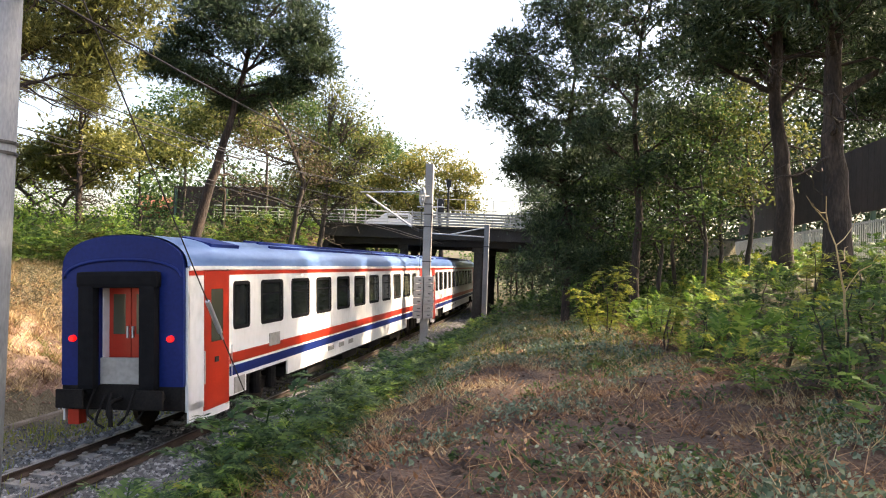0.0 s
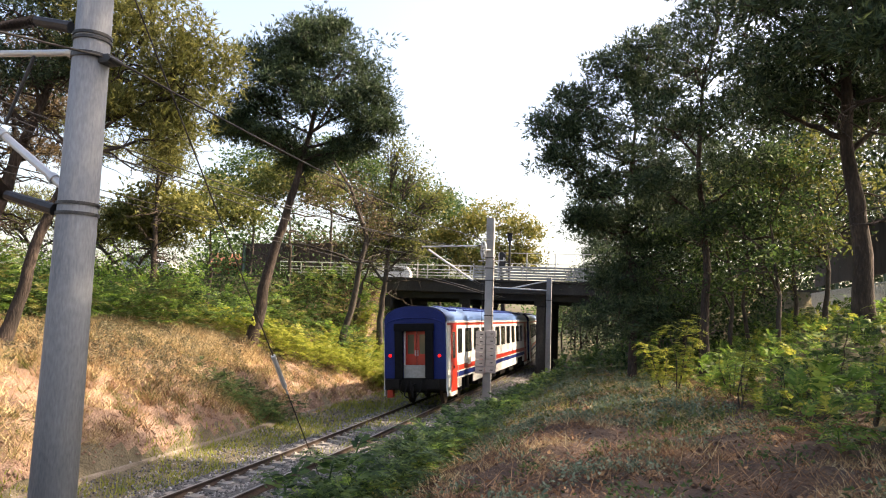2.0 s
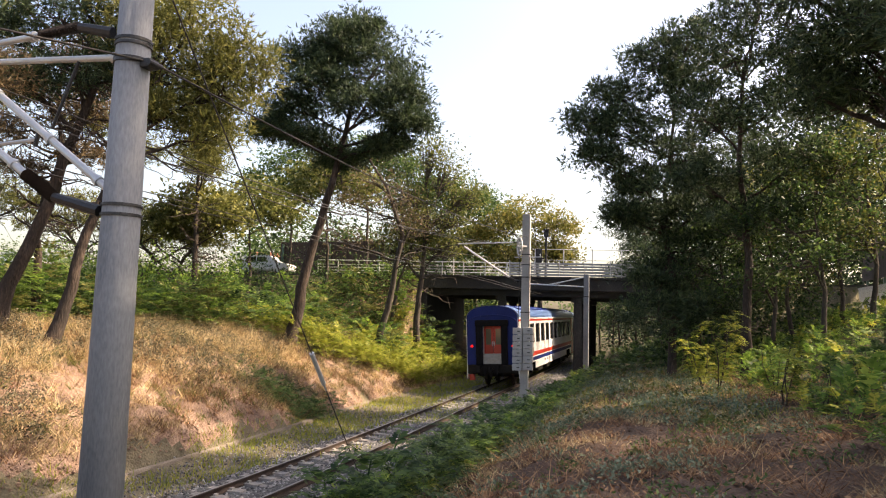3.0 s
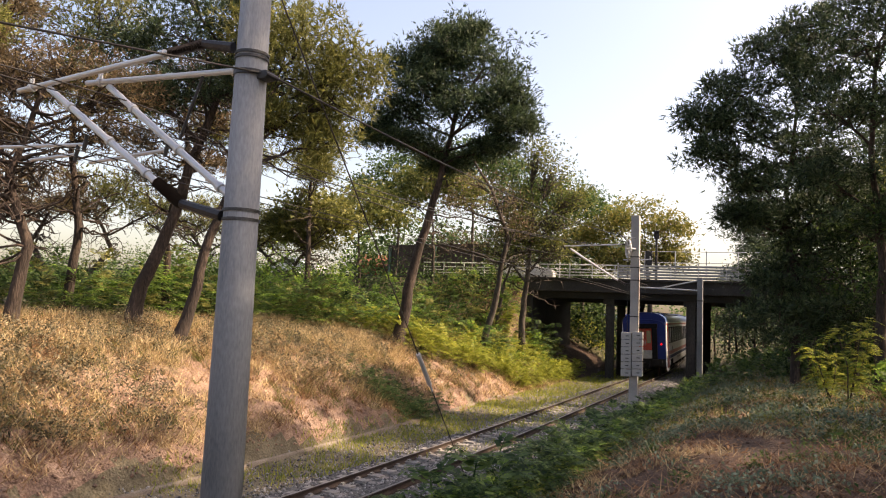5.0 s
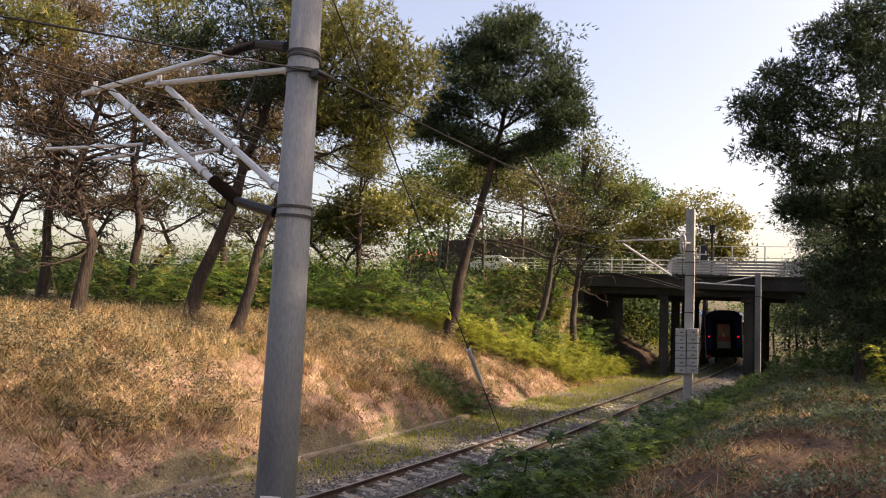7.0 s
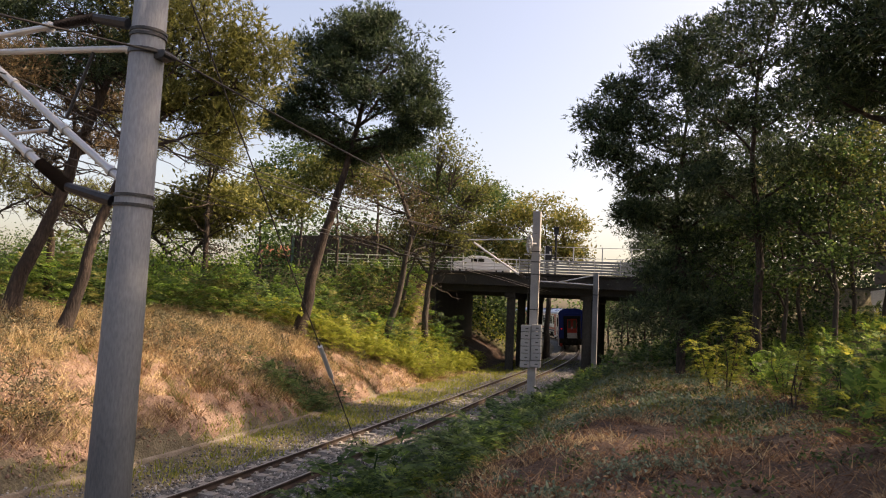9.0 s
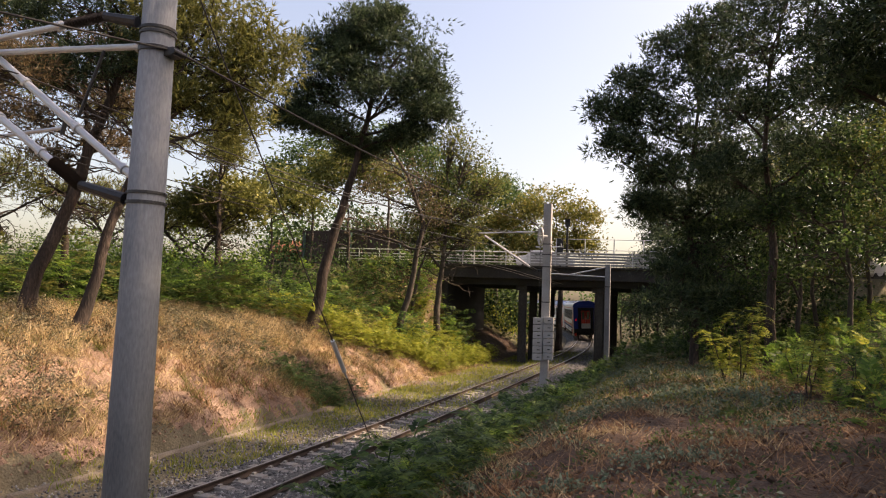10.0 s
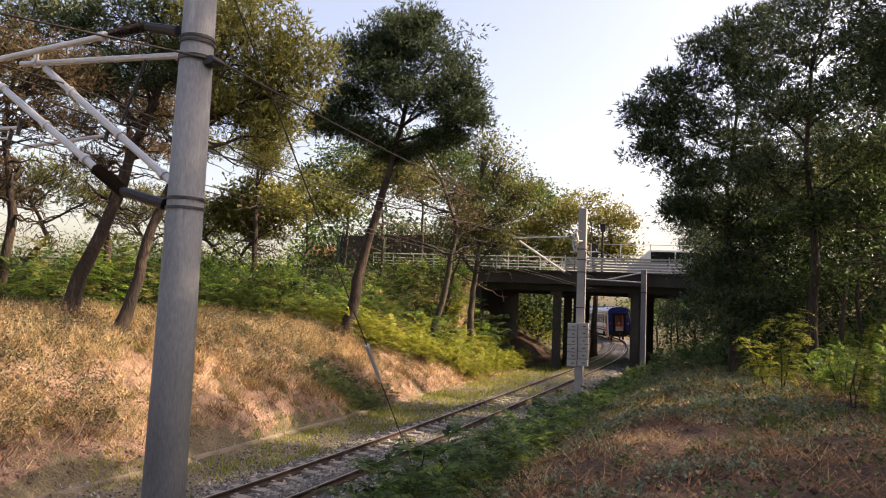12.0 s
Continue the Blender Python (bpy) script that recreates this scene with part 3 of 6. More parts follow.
def build_weight_post():
    x, y = -0.81, 34.5
    base = gz(x, y)
    rz = -math.degrees(math.atan(float(line_s(y))))
    p = thing("tension_post", pose(x, y, base, 0, 0, rz), "square concrete post with stacked tension weights", "pole")

    def up(z):
        return z - base

    part("shaft", bx(-0.19, 0.19, -0.17, 0.17, -0.4, up(9.0), bevel=0.03), M["concrete"], p)
    part("footing", bx(-0.55, 0.6, -0.52, 0.52, -0.4, 0.12, bevel=0.06), M["concrete"], p)
    for z in (2.6, 4.2, 5.9, 6.5, 7.0):
        part("steel_band", bx(-0.21, 0.21, -0.19, 0.19, up(z), up(z) + 0.045), M["darksteel"], p)
    for sx in (-0.27, 0.23):
        for k in range(6):
            z = up(1.46) + k * 0.34 + 0.04 * (sx > 0)
            w = part("tension_weight", bx(sx - 0.235, sx + 0.235, -0.5, -0.19, z, z + 0.315, bevel=0.03), M["concrete"], p, "concrete tension weight" if k == 0 else "")
            part("slot", bx(sx - 0.02, sx + 0.12, -0.505, -0.49, z + 0.13, z + 0.17), M["black"], w)
        part("weight_rod", rod(bmesh.new(), (sx, -0.34, up(3.5)), (sx, -0.34, up(6.9)), 0.014, n=6), M["darksteel"], p)
    c = Vector((-0.27, -0.36, up(7.38)))
    N = 24
    pts = [c + Vector((0.16 * math.cos(a), -0.26 * math.cos(a), 0.42 * math.sin(a))) for a in (2 * math.pi * i / N for i in range(N))]
    bm = bmesh.new()
    for i in range(N):
        rod(bm, pts[i], pts[(i + 1) % N], 0.045, n=6)
    wheel = part("pulley_wheel", bm, M["galv"], p, "spoked steel tensioning wheel")
    for i in range(0, N, 4):
        part("spoke", rod(bmesh.new(), c, pts[i], 0.024, n=6), M["galv"], wheel)
    part("hub", rod(bmesh.new(), c - Vector((0.1, 0.06, 0)), c + Vector((0.3, 0.18, 0)), 0.07, n=10), M["galv"], wheel)
    bm = bmesh.new()
    rod(bm, (-0.55, -0.12, up(6.88)), (0.75, -0.12, up(6.9)), 0.028, n=8)
    rod(bm, (0.7, -0.12, up(6.9)), (0.7, -0.12, up(7.05)), 0.028, n=8)
    part("bracket", bm, M["galv"], p)
    part("strut", rod(bmesh.new(), (-0.79, -0.1, up(5.9)), (-3.13, -0.1, up(7.42)), 0.05, n=10), M["galv"], p, "pale steel tube strut")
    part("strut_foot", rod(bmesh.new(), (-0.15, -0.1, up(5.75)), (-0.45, -0.1, up(5.75)), 0.04, n=8), M["darksteel"], p)
    bm = bmesh.new()
    insulator(bm, (-0.42, -0.1, up(5.72)), (-0.8, -0.1, up(5.92)), 0.08)
    part("insulator", bm, M["porcelain"], p, "brown ribbed insulator")
    part("top_tube", rod(bmesh.new(), (-0.6, -0.1, up(7.62)), (-3.45, -0.1, up(7.56)), 0.034, n=8), M["galv"], p)
    bm = bmesh.new()
    insulator(bm, (-0.18, -0.1, up(7.66)), (-0.62, -0.1, up(7.62)), 0.07)
    part("insulator", bm, M["porcelain"], p, "brown ribbed insulator")


build_weight_post()


def build_bridge_post():
    x, y = 2.95, 49.0
    base = gz(x, y)
    p = thing("catenary_post", pose(x, y, base, 0, 0, -9), "slim square concrete post with a wire bracket before the bridge", "pole")
    part("shaft", bx(-0.17, 0.17, -0.17, 0.17, -0.5, 7.05 - base, bevel=0.02), M["polecon"], p)
    bm = bmesh.new()
    rod(bm, (-0.15, 0, 6.2 - base), (-3.9, 0, 6.35 - base), 0.045, n=8)
    part("bracket_tube", bm, M["galv"], p)
    part("strut", rod(bmesh.new(), (-0.15, 0, 6.55 + 0.3 - base), (-2.6, 0, 6.3 - base), 0.045, n=8), M["galv"], p)
    part("steel_band", bx(-0.19, 0.19, -0.19, 0.19, 5.5 - base, 5.56 - base), M["darksteel"], p)


build_bridge_post()


def wire(name, pts, r, sag, label):
    """A thin cable hung through the points."""
    P = []
    for a, b in zip(pts, pts[1:]):
        a, b = Vector(a), Vector(b)
        for i in range(16):
            f = i / 16
            P.append((a.lerp(b, f) - Vector((0, 0, 4 * sag * f * (1 - f))))[:])
    P.append(tuple(pts[-1]))
    ob = new(name, npmesh(name, *tube(P, np.full(len(P), r), 6), M["wire"]))
    return tagged(ob, label, "cable", "overhead wires")


wire("earth_wire", [(-30, -19, 7.6), (-4.82, 7.9, 6.93), (-0.81, 34.4, 7.9), (3.0, 60, 7.9)], 0.014, 0.35, "dark earth wire hung from pole to pole")
for dd in (-0.15, 0.25):
    wire("contact_wire", [along(-30, dd, 6.0), along(8.5, dd, 5.95), along(37, dd, 5.6), along(49, dd, 5.4), along(66, dd, 5.3), along(100, 0, 5.4)], 0.009, 0.03, "thin copper contact wire over the track")
    wire("carrier_wire", [along(-30, dd, 7.0), along(8.5, dd, 6.85), along(37, dd, 7.6 if dd > 0 else 6.9), along(49, dd, 6.2), along(66, dd, 5.9), along(100, 0, 6.6)], 0.011, 0.45, "dark carrier wire sagging over the track")
wire("tail_wire", [along(8.5, 0, 6.6), (-1.1, 34.2, 7.45)], 0.012, 0.35, "wire running to the tensioning wheel")


# ---- the train ----
WINDOWS = [(2.32, 3.12)] + [(3.85 + 2.04 * i, 5.2 + 2.04 * i) for i in range(9)] + [(22.2, 23.0)]
HW = 1.42      # half the body's width
DOOR = ((0.92, 2.06), (24.2, 25.34))


def cut_side(bm, x, ys, zs, holes, depth):
    """A wall in the plane x with real openings: a lattice of quads, with reveals where it is open."""
    ys, zs = sorted(set(ys)), sorted(set(zs))
    grid = [[bm.verts.new((x, y, z)) for z in zs] for y in ys]
    for i in range(len(ys) - 1):
        for j in range(len(zs) - 1):
            cy, cz = (ys[i] + ys[i + 1]) / 2, (zs[j] + zs[j + 1]) / 2
            if not any(a < cy < b and c < cz < d for a, b, c, d in holes):
                bm.faces.new((grid[i][j], grid[i + 1][j], grid[i + 1][j + 1], grid[i][j + 1]))
    xi = x - depth * (1 if x > 0 else -1)
    for a, b, c, d in holes:
        o = [(a, c), (b, c), (b, d), (a, d)]
        for k in range(1 if c <= zs[0] else 0, 4):
            p, q = o[k], o[(k + 1) % 4]
            bm.faces.new([bm.verts.new(v) for v in ((x, *p), (x, *q), (xi, *q), (xi, *p))])


def rounded_ring(x, y0, y1, z0, z1, r, w, t):
    """A flat frame with rounded corners in the plane x: w wide, standing t proud."""
    def loop(o):
        P = []
        for cy, cz, a0 in ((y1 - r, z1 - r, 0), (y0 + r, z1 - r, 90), (y0 + r, z0 + r, 180), (y1 - r, z0 + r, 270)):
            for i in range(6):
                a = radians(a0 + 18 * i)
                P.append((cy + (r - o) * math.cos(a), cz + (r - o) * math.sin(a)))
        return P

    bm = bmesh.new()
    rows = [[bm.verts.new((xx, y, z)) for y, z in loop(o)] for xx, o in ((x, 0), (x + t, 0.006), (x + t, w), (x - t, w + 0.004))]
    for a, b in zip(rows, rows[1:]):
        for i in range(24):
            k = (i + 1) % 24
            bm.faces.new((a[i], a[k], b[k], b[i]))
    return bm


def roof_x(t):
    """The roof's outline from eave (t = -1) over the ridge to eave (t = 1)."""
    a = t * math.pi / 2
    return HW * math.copysign(abs(math.sin(a)) ** 0.9, a), 3.66 + 0.71 * math.cos(a) ** 0.8 if abs(t) < 1 else 3.66


def build_coach():
    L0, L1 = 0.3, 26.0
    c = thing("passenger_coach", Matrix.Identity(4), "white railway coach with red and blue stripes and blue roof", "train coach", "train coaches")
    for sx in (-1, 1):
        bm = bmesh.new()
        holes = [(a, b, 2.27, 3.3) for a, b in WINDOWS] + [(a, b, 0.72, 3.62) for a, b in DOOR] + [(2.95, 5.55, 0.72, 1.1), (20.75, 23.35, 0.72, 1.1)]
        ys = [L0, L1] + [v for h in holes for v in h[:2]]
        zs = [0.72, 1.1, 2.27, 3.3, 3.62, 3.68]
        cut_side(bm, sx * HW, ys, zs, holes, 0.05)
        bmesh.ops.remove_doubles(bm, verts=bm.verts, dist=0.0005)
        part("side_wall", bm, M["white"], c)
        for a, b in WINDOWS:
            xo = sx * (HW + 0.004)
            bm = rounded_ring(sx * HW, a - 0.05, b + 0.05, 2.22, 3.35, 0.12, 0.085, sx * 0.012)
            if b - a > 1:
                box(bm, min(xo - sx * 0.02, xo - sx * 0.045), max(xo - sx * 0.02, xo - sx * 0.045), a, b, 2.98, 3.01)
            w = part("window", bm, M["rubber"], c)
            x = sx * (HW - 0.035)
            part("pane", bx(x - 0.004, x + 0.004, a, b, 2.27, 3.3), M["glass"], w)
        for y0, y1 in ((DOOR[0][1] + 0.02, DOOR[1][0] - 0.02),):
            for z0, z1, m in ((1.46, 1.70, "red"), (1.18, 1.40, "blue")):
                x = sx * HW
                part("stripe", bx(min(x, x + sx * 0.004), max(x, x + sx * 0.004), y0, y1, z0, z1), M[m], c)
        part("stripe", bx(min(sx * HW, sx * (HW + 0.005)), max(sx * HW, sx * (HW + 0.005)), L0 + 0.01, L1 - 0.01, 3.50, 3.60), M["red"], c, "red line under the roof edge")
        for (a, b), hy in zip(DOOR, (0.12, -0.12)):
            x = sx * (HW - 0.01)
            bm = bx(x - 0.02, x + 0.02, a + 0.01, b - 0.01, 0.62, 3.6, bevel=0.008)
            d = part("entrance_door", bm, M["red"], c, "red folding entrance door")
            part("door_window", bx(x - 0.026, x + 0.026, a + 0.3, b - 0.3, 2.05, 3.2, bevel=0.02), M["glass"], d)
            part("door_handle", bx(min(x, x + sx * 0.05), max(x, x + sx * 0.05), a + 0.45, a + 0.6, 1.6, 1.72, bevel=0.01), M["darksteel"], d)
            part("step_skirt", bx(x - 0.03, x + 0.01, a - 0.02, b + 0.02, 0.45, 0.62), M["white"], c)
            for k in (a - 0.05, b + 0.05):
                part("grab_rail", rod(bmesh.new(), (sx * (HW + 0.05), k, 1.2), (sx * (HW + 0.05), k, 1.9), 0.014, n=6), M["galv"], c)
        # corner skirt beside the bogie, a battery locker and vents
        bm = bx(min(sx * (HW - 0.04), sx * HW), max(sx * (HW - 0.04), sx * HW), L0, DOOR[0][0] - 0.03, 0.5, 0.87)
        part("skirt", bm, M["white"], c)
        x = sx * (HW + 0.012)
        part("battery_locker", bx(x - 0.03, x + 0.012, 2.3, 2.85, 0.75, 1.12, bevel=0.01), M["greyplate"], c)
        part("vent_panel", bx(x - 0.02, x + 0.006, 4.3, 5.0, 1.62, 1.95, bevel=0.01), M["greyplate"], c)
        for k in range(3):
            part("vent_panel", bx(x - 0.02, x + 0.004, 9.0 + 1.1 * k, 9.55 + 1.1 * k, 0.95, 1.1, bevel=0.01), M["greyplate"], c)
    # roof
    N = 22
    pr = [roof_x(-1 + 2 * i / N) for i in range(N + 1)]
    bm = bmesh.new()
    rows = [[bm.verts.new((x, y, z)) for x, z in pr] for y in (L0 - 0.05, 1.2, 13, 25, L1 + 0.05)]
    for a, b in zip(rows, rows[1:]):
        for i in range(N):
            bm.faces.new((a[i], a[i + 1], b[i + 1], b[i])).smooth = True
    rf = part("roof", bm, M["roofblue"], c, "blue curved metal roof")
    for t in (-0.5, -0.3, -0.12, 0.12, 0.3, 0.5):
        x, z = roof_x(t)
        part("roof_rib", bx(x - 0.03, x + 0.03, 5.2, 23.4, z - 0.03, z + 0.055, bevel=0.01), M["blue"], rf)
    for y in (2.4, 23.6):
        for t in (-0.35, 0.35):
            x, z = roof_x(t)
            bm = bx(-0.4, 0.4, -0.7, 0.7, -0.06, 0.035, bevel=0.02)
            part("roof_hatch", bm, M["blue"], rf, m=pose(x, y, z - 0.02, 0, 14 * (1 if t > 0 else -1), 0))
    for sx in (-1, 1):
        part("gutter", bx(min(sx * HW, sx * (HW + 0.03)), max(sx * HW, sx * (HW + 0.03)), L0, L1, 3.62, 3.70), M["white"], rf)
    # ends
    for ye, s in ((L0, -1), (L1, 1)):
        bm = bmesh.new()
        vs = [bm.verts.new((x * 0.965, ye, z - 0.02)) for x, z in pr] + [bm.verts.new((x, ye, z)) for x, z in ((HW * 0.965, 1.25), (0.52, 1.25), (0.52, 3.3), (-0.52, 3.3), (-0.52, 1.25), (-HW * 0.965, 1.25))]
        bm.faces.new(vs)
        r = bmesh.ops.extrude_face_region(bm, geom=bm.faces[:])
        bmesh.ops.translate(bm, vec=(0, 0.12 * s, 0), verts=[v for v in r["geom"] if isinstance(v, bmesh.types.BMVert)])
        e = part("end_wall", bm, M["blue"], c, "deep blue coach end")
        yo = ye + 0.13 * s
        for k in (-1, 1):
            part("corner_post", bx(*sorted((k * (HW - 0.06), k * HW)), *sorted((ye - 0.05 * s, ye + 0.03 * s)), 0.72, 3.66), M["white"], e, "white corner edge of the body")
        # raised arch over the gangway
        arch = [roof_x(-0.96 + 1.92 * i / 16) for i in range(17)]
        P = [(x * 0.93, yo, 3.42 + (z - 3.66) * 0.6) for x, z in arch]
        part("brow", npmesh("brow", *tube(P, np.full(len(P), 0.035), 6), M["blue"]), None, e)
        y0, y1 = sorted((yo - 0.02 * s, ye + 0.34 * s))
        for x0, x1, z0, z1 in ((-0.86, -0.5, 1.2, 3.34), (0.5, 0.86, 1.2, 3.34), (-0.9, 0.9, 3.26, 3.6)):
            part("gangway_seal", bx(x0, x1, y0, y1, z0, z1, bevel=0.09), M["rubber"], e, "thick black rubber gangway seal")
        # the vestibule behind it
        yi = ye - 0.2 * s
        y0, y1 = sorted((yi, ye))
        bm = bx(-0.62, -0.5, y0, y1, 1.25, 3.3)
        box(bm, 0.5, 0.62, y0, y1, 1.25, 3.3)
        box(bm, -0.62, 0.62, y0, y1, 3.27, 3.36)
        part("vestibule", bm, M["white"], e, "white gangway lining")
        for k in (-1, 1):
            x = k * 0.265
            y0, y1 = sorted((yi, yi - 0.05 * s))
            d = part("gangway_door", bx(x - 0.255, x + 0.255, y0, y1, 1.35, 3.3, bevel=0.008), M["red"], e, "red double door leaf")
            y0, y1 = sorted((yi + 0.006 * s, yi - 0.02 * s))
            part("door_window", bx(x - 0.14, x + 0.14, y0, y1, 2.28, 3.12, bevel=0.005), M["glass"], d)
            y0, y1 = sorted((yi + 0.05 * s, yi))
            part("door_handle", bx(k * 0.06 - 0.02, k * 0.06 + 0.02, y0, y1, 2.2, 2.45, bevel=0.008), M["galv"], d)
        y0, y1 = sorted((ye + 0.0 * s, ye + 0.1 * s))
        part("fall_plate", bx(-0.5, 0.5, y0, y1, 1.28, 1.82, bevel=0.01), M["greyplate"], e, "scuffed grey folded bridge plate")
        y0, y1 = sorted((ye + 0.12 * s, ye - 0.4 * s))
        for k in (-1, 1):
            part("tail_lamp", rod(bmesh.new(), (k * 1.1, ye + 0.1 * s, 2.22), (k * 1.1, ye + 0.2 * s, 2.22), 0.075, 0.06, n=16), M["tail"] if s < 0 else M["red"], e, "round red tail lamp")
        bm = bx(-1.36, 1.36, y0, y1, 0.75, 1.27, bevel=0.04)
        part("headstock", bm, M["under"], c)
        for k in (-1, 1):
            b = part("buffer", rod(bmesh.new(), (k * 0.875, ye + 0.1 * s, 1.05), (k * 0.875, ye + 0.5 * s, 1.05), 0.11, n=14), M["under"], c)
            part("buffer_head", bx(k * 0.875 - 0.3, k * 0.875 + 0.3, *sorted((ye + 0.5 * s, ye + 0.56 * s)), 0.86, 1.24, bevel=0.025), M["under"], b)
        for nm, pts, r in (("coupling", ((0, 0.1, 1.0), (0, 0.5, 0.98), (0.02, 0.5, 0.5)), 0.045), ("hose", ((-0.3, 0.2, 1.1), (-0.4, 0.42, 0.55), (-0.2, 0.4, 0.45)), 0.028), ("hose", ((0.35, 0.2, 1.2), (0.3, 0.4, 0.7), (0.12, 0.42, 0.52)), 0.03),
                           ("hose", ((-0.55, 0.2, 1.2), (-0.6, 0.4, 0.75), (-0.45, 0.38, 0.6)), 0.025), ("hose", ((0.62, 0.2, 1.18), (0.66, 0.36, 0.82), (0.5, 0.34, 0.62)), 0.022), ("hose", ((-0.16, 0.2, 1.12), (-0.12, 0.44, 0.78), (-0.02, 0.46, 0.62)), 0.03)):
            f = np.linspace(0, 2, 9)
            P = np.array(pts)
            P = np.stack([np.interp(f, [0, 1, 2], P[:, k]) for k in range(3)], -1)
            P[1:-1] = (P[:-2] + P[1:-1] * 2 + P[2:]) / 4
            P[:, 1] = ye + P[:, 1] * s
            part(nm, npmesh(nm, *tube(P, np.full(9, r), 8), M["under"], True), None, c, "hanging screw coupling" if nm == "coupling" else "")
        part("rail_guard", bx(-1.28, -1.02, *sorted((ye + 0.05 * s, ye - 0.2 * s)), 0.42, 0.78, bevel=0.02), M["red"], c)
    bm = bx(-1.3, 1.3, 5.6, 20.7, 0.62, 0.9, bevel=0.05)
    for y in (7.5, 11, 14.5, 18):
        box(bm, -1.25, 1.25, y, y + 1.8, 0.4, 0.7, 0.05)
    part("underframe", bm, M["under"], c)
    part("floor", bx(-HW + 0.45, HW - 0.45, L0, L1, 0.9, 1.25), M["under"], c)
    for yb in (3.55, 22.75):
        g = part("bogie", bx(-1.12, 1.12, yb - 1.7, yb + 1.7, 0.48, 0.72, bevel=0.05), M["under"], c, "black bogie frame with springs")
        for dy in (-1.28, 1.28):
            for sx in (-0.755, 0.755):
                bm = bmesh.new()
                rod(bm, (sx - 0.065, yb + dy, 0.46), (sx + 0.065, yb + dy, 0.46), 0.455, n=28)
                o = 0.05 if sx < 0 else -0.05
                rod(bm, (sx + o - 0.03, yb + dy, 0.46), (sx + o + 0.03, yb + dy, 0.46), 0.485, n=28)
                part("wheel", bm, M["rail"], g)
        for dy in (-0.35, 0.35, -1.28, 1.28):
            for sx in (-1.12, 1.12):
                part("spring", rod(bmesh.new(), (sx * 1.1, yb + dy, 0.5), (sx * 1.1, yb + dy, 1.05), 0.13, n=12), M["under"], g)
    return c


coach = build_coach()
COACHES = [coach] + [copy_thing(coach, Matrix.Identity(4)) for _ in range(3)]
TRAIN_T = [0.0, 0.5, 1.0, 1.5, 2.0, 2.5, 3.0, 3.5, 4.0, 4.5, 5.0, 5.5, 6.0, 6.5, 7.5, 8.5, 9.0, 9.5, 10.0, 10.5, 11.0, 11.5, 12.0]
TRAIN_Y = [14.4, 18.3, 22.3, 26.3, 30.3, 34.1, 37.6, 40.8, 43.8, 46.6, 49.5, 52.6, 55.6, 58.7, 65.1, 71.5, 74.8, 78.0, 81.3, 84.5, 87.7, 91.0, 94.2]


def coach_pose(y, k):
    """The coach number k of a train whose tail stands at y on the track's line."""
    step = np.hypot(1, TS) * 0.25
    S = np.concatenate([[0], np.cumsum(step[:-1])])
    s0 = np.interp(y, TY, S) + 26.45 * k
    a, b = (along(float(np.interp(s0 + v, S, TY))) for v in (3.5, 22.8))
    u = (b - a).normalized()
    m = (a - u * 3.5)
    return pose(*m, math.degrees(math.asin(u.z)), -CANT, -math.degrees(math.atan2(u.x, u.y)))


def motions():
    for k, c in enumerate(COACHES):
        walk(c, [(t, coach_pose(y, k)) for t, y in zip(TRAIN_T, TRAIN_Y)])
    for c, y, turn, rows in TRAFFIC:
        walk(c, [(t, pose(x, y, 6.9, 0, 0, turn)) for t, x in rows])


# ---- trees ----
def tufts(C, length, width, n, up=0.25, out=None):
    """Sprays of thin needles round the places C."""
    m = len(C)
    D = rng.normal(0, 1, (m, n, 3))
    D[..., 2] += up * 2
    if out is not None:
        D = D * 0.75 + out[:, None] * 1.3
    D /= np.linalg.norm(D, axis=2, keepdims=True)
    L = length * rng.uniform(0.6, 1.2, (m, n, 1))
    S = np.cross(D, rng.normal(0, 1, (m, n, 3)))
    S /= np.linalg.norm(S, axis=2, keepdims=True) + 1e-9
    a = C[:, None] + D * L * 0.12 - S * width / 2
    b = C[:, None] + D * L * 0.12 + S * width / 2
    c = C[:, None] + D * L
    V = np.stack([a, b, c], 2).reshape(-1, 3)
    return V, np.arange(len(V)).reshape(-1, 3)


def leaves(C, size, up=0.5, slim=0.5):
    """Single diamond-shaped leaves at the places C, folded a little along the middle."""
    m = len(C)
    N = rng.normal(0, 1, (m, 3))
    N[:, 2] += up * 2
    N /= np.linalg.norm(N, axis=1, keepdims=True)
    A = np.cross(N, rng.normal(0, 1, (m, 3)))
    A /= np.linalg.norm(A, axis=1, keepdims=True) + 1e-9
    B = np.cross(N, A)
    L = (size * rng.uniform(0.6, 1.3, m))[:, None]
    V = np.stack([C - A * L / 2, C - A * L * 0.05 + B * L * slim / 2 + N * L * 0.08, C + A * L / 2 - N * L * 0.1, C - A * L * 0.05 - B * L * slim / 2 + N * L * 0.08], 1).reshape(-1, 3)
    return V, np.arange(len(V)).reshape(-1, 4)


def bend(a, b, n, wobble, sag=0.0):
    """A crooked line from a to b."""
    a, b = np.asarray(a, float), np.asarray(b, float)
    f = np.linspace(0, 1, n)[:, None]
    P = a + (b - a) * f
    W = np.cumsum(rng.normal(0, 1, (n, 3)), 0)
    W -= W[0] + (W[-1] - W[0]) * f
    P = P + W * wobble
    P[:, 2] += sag * np.sin(np.pi * f[:, 0])
    return P


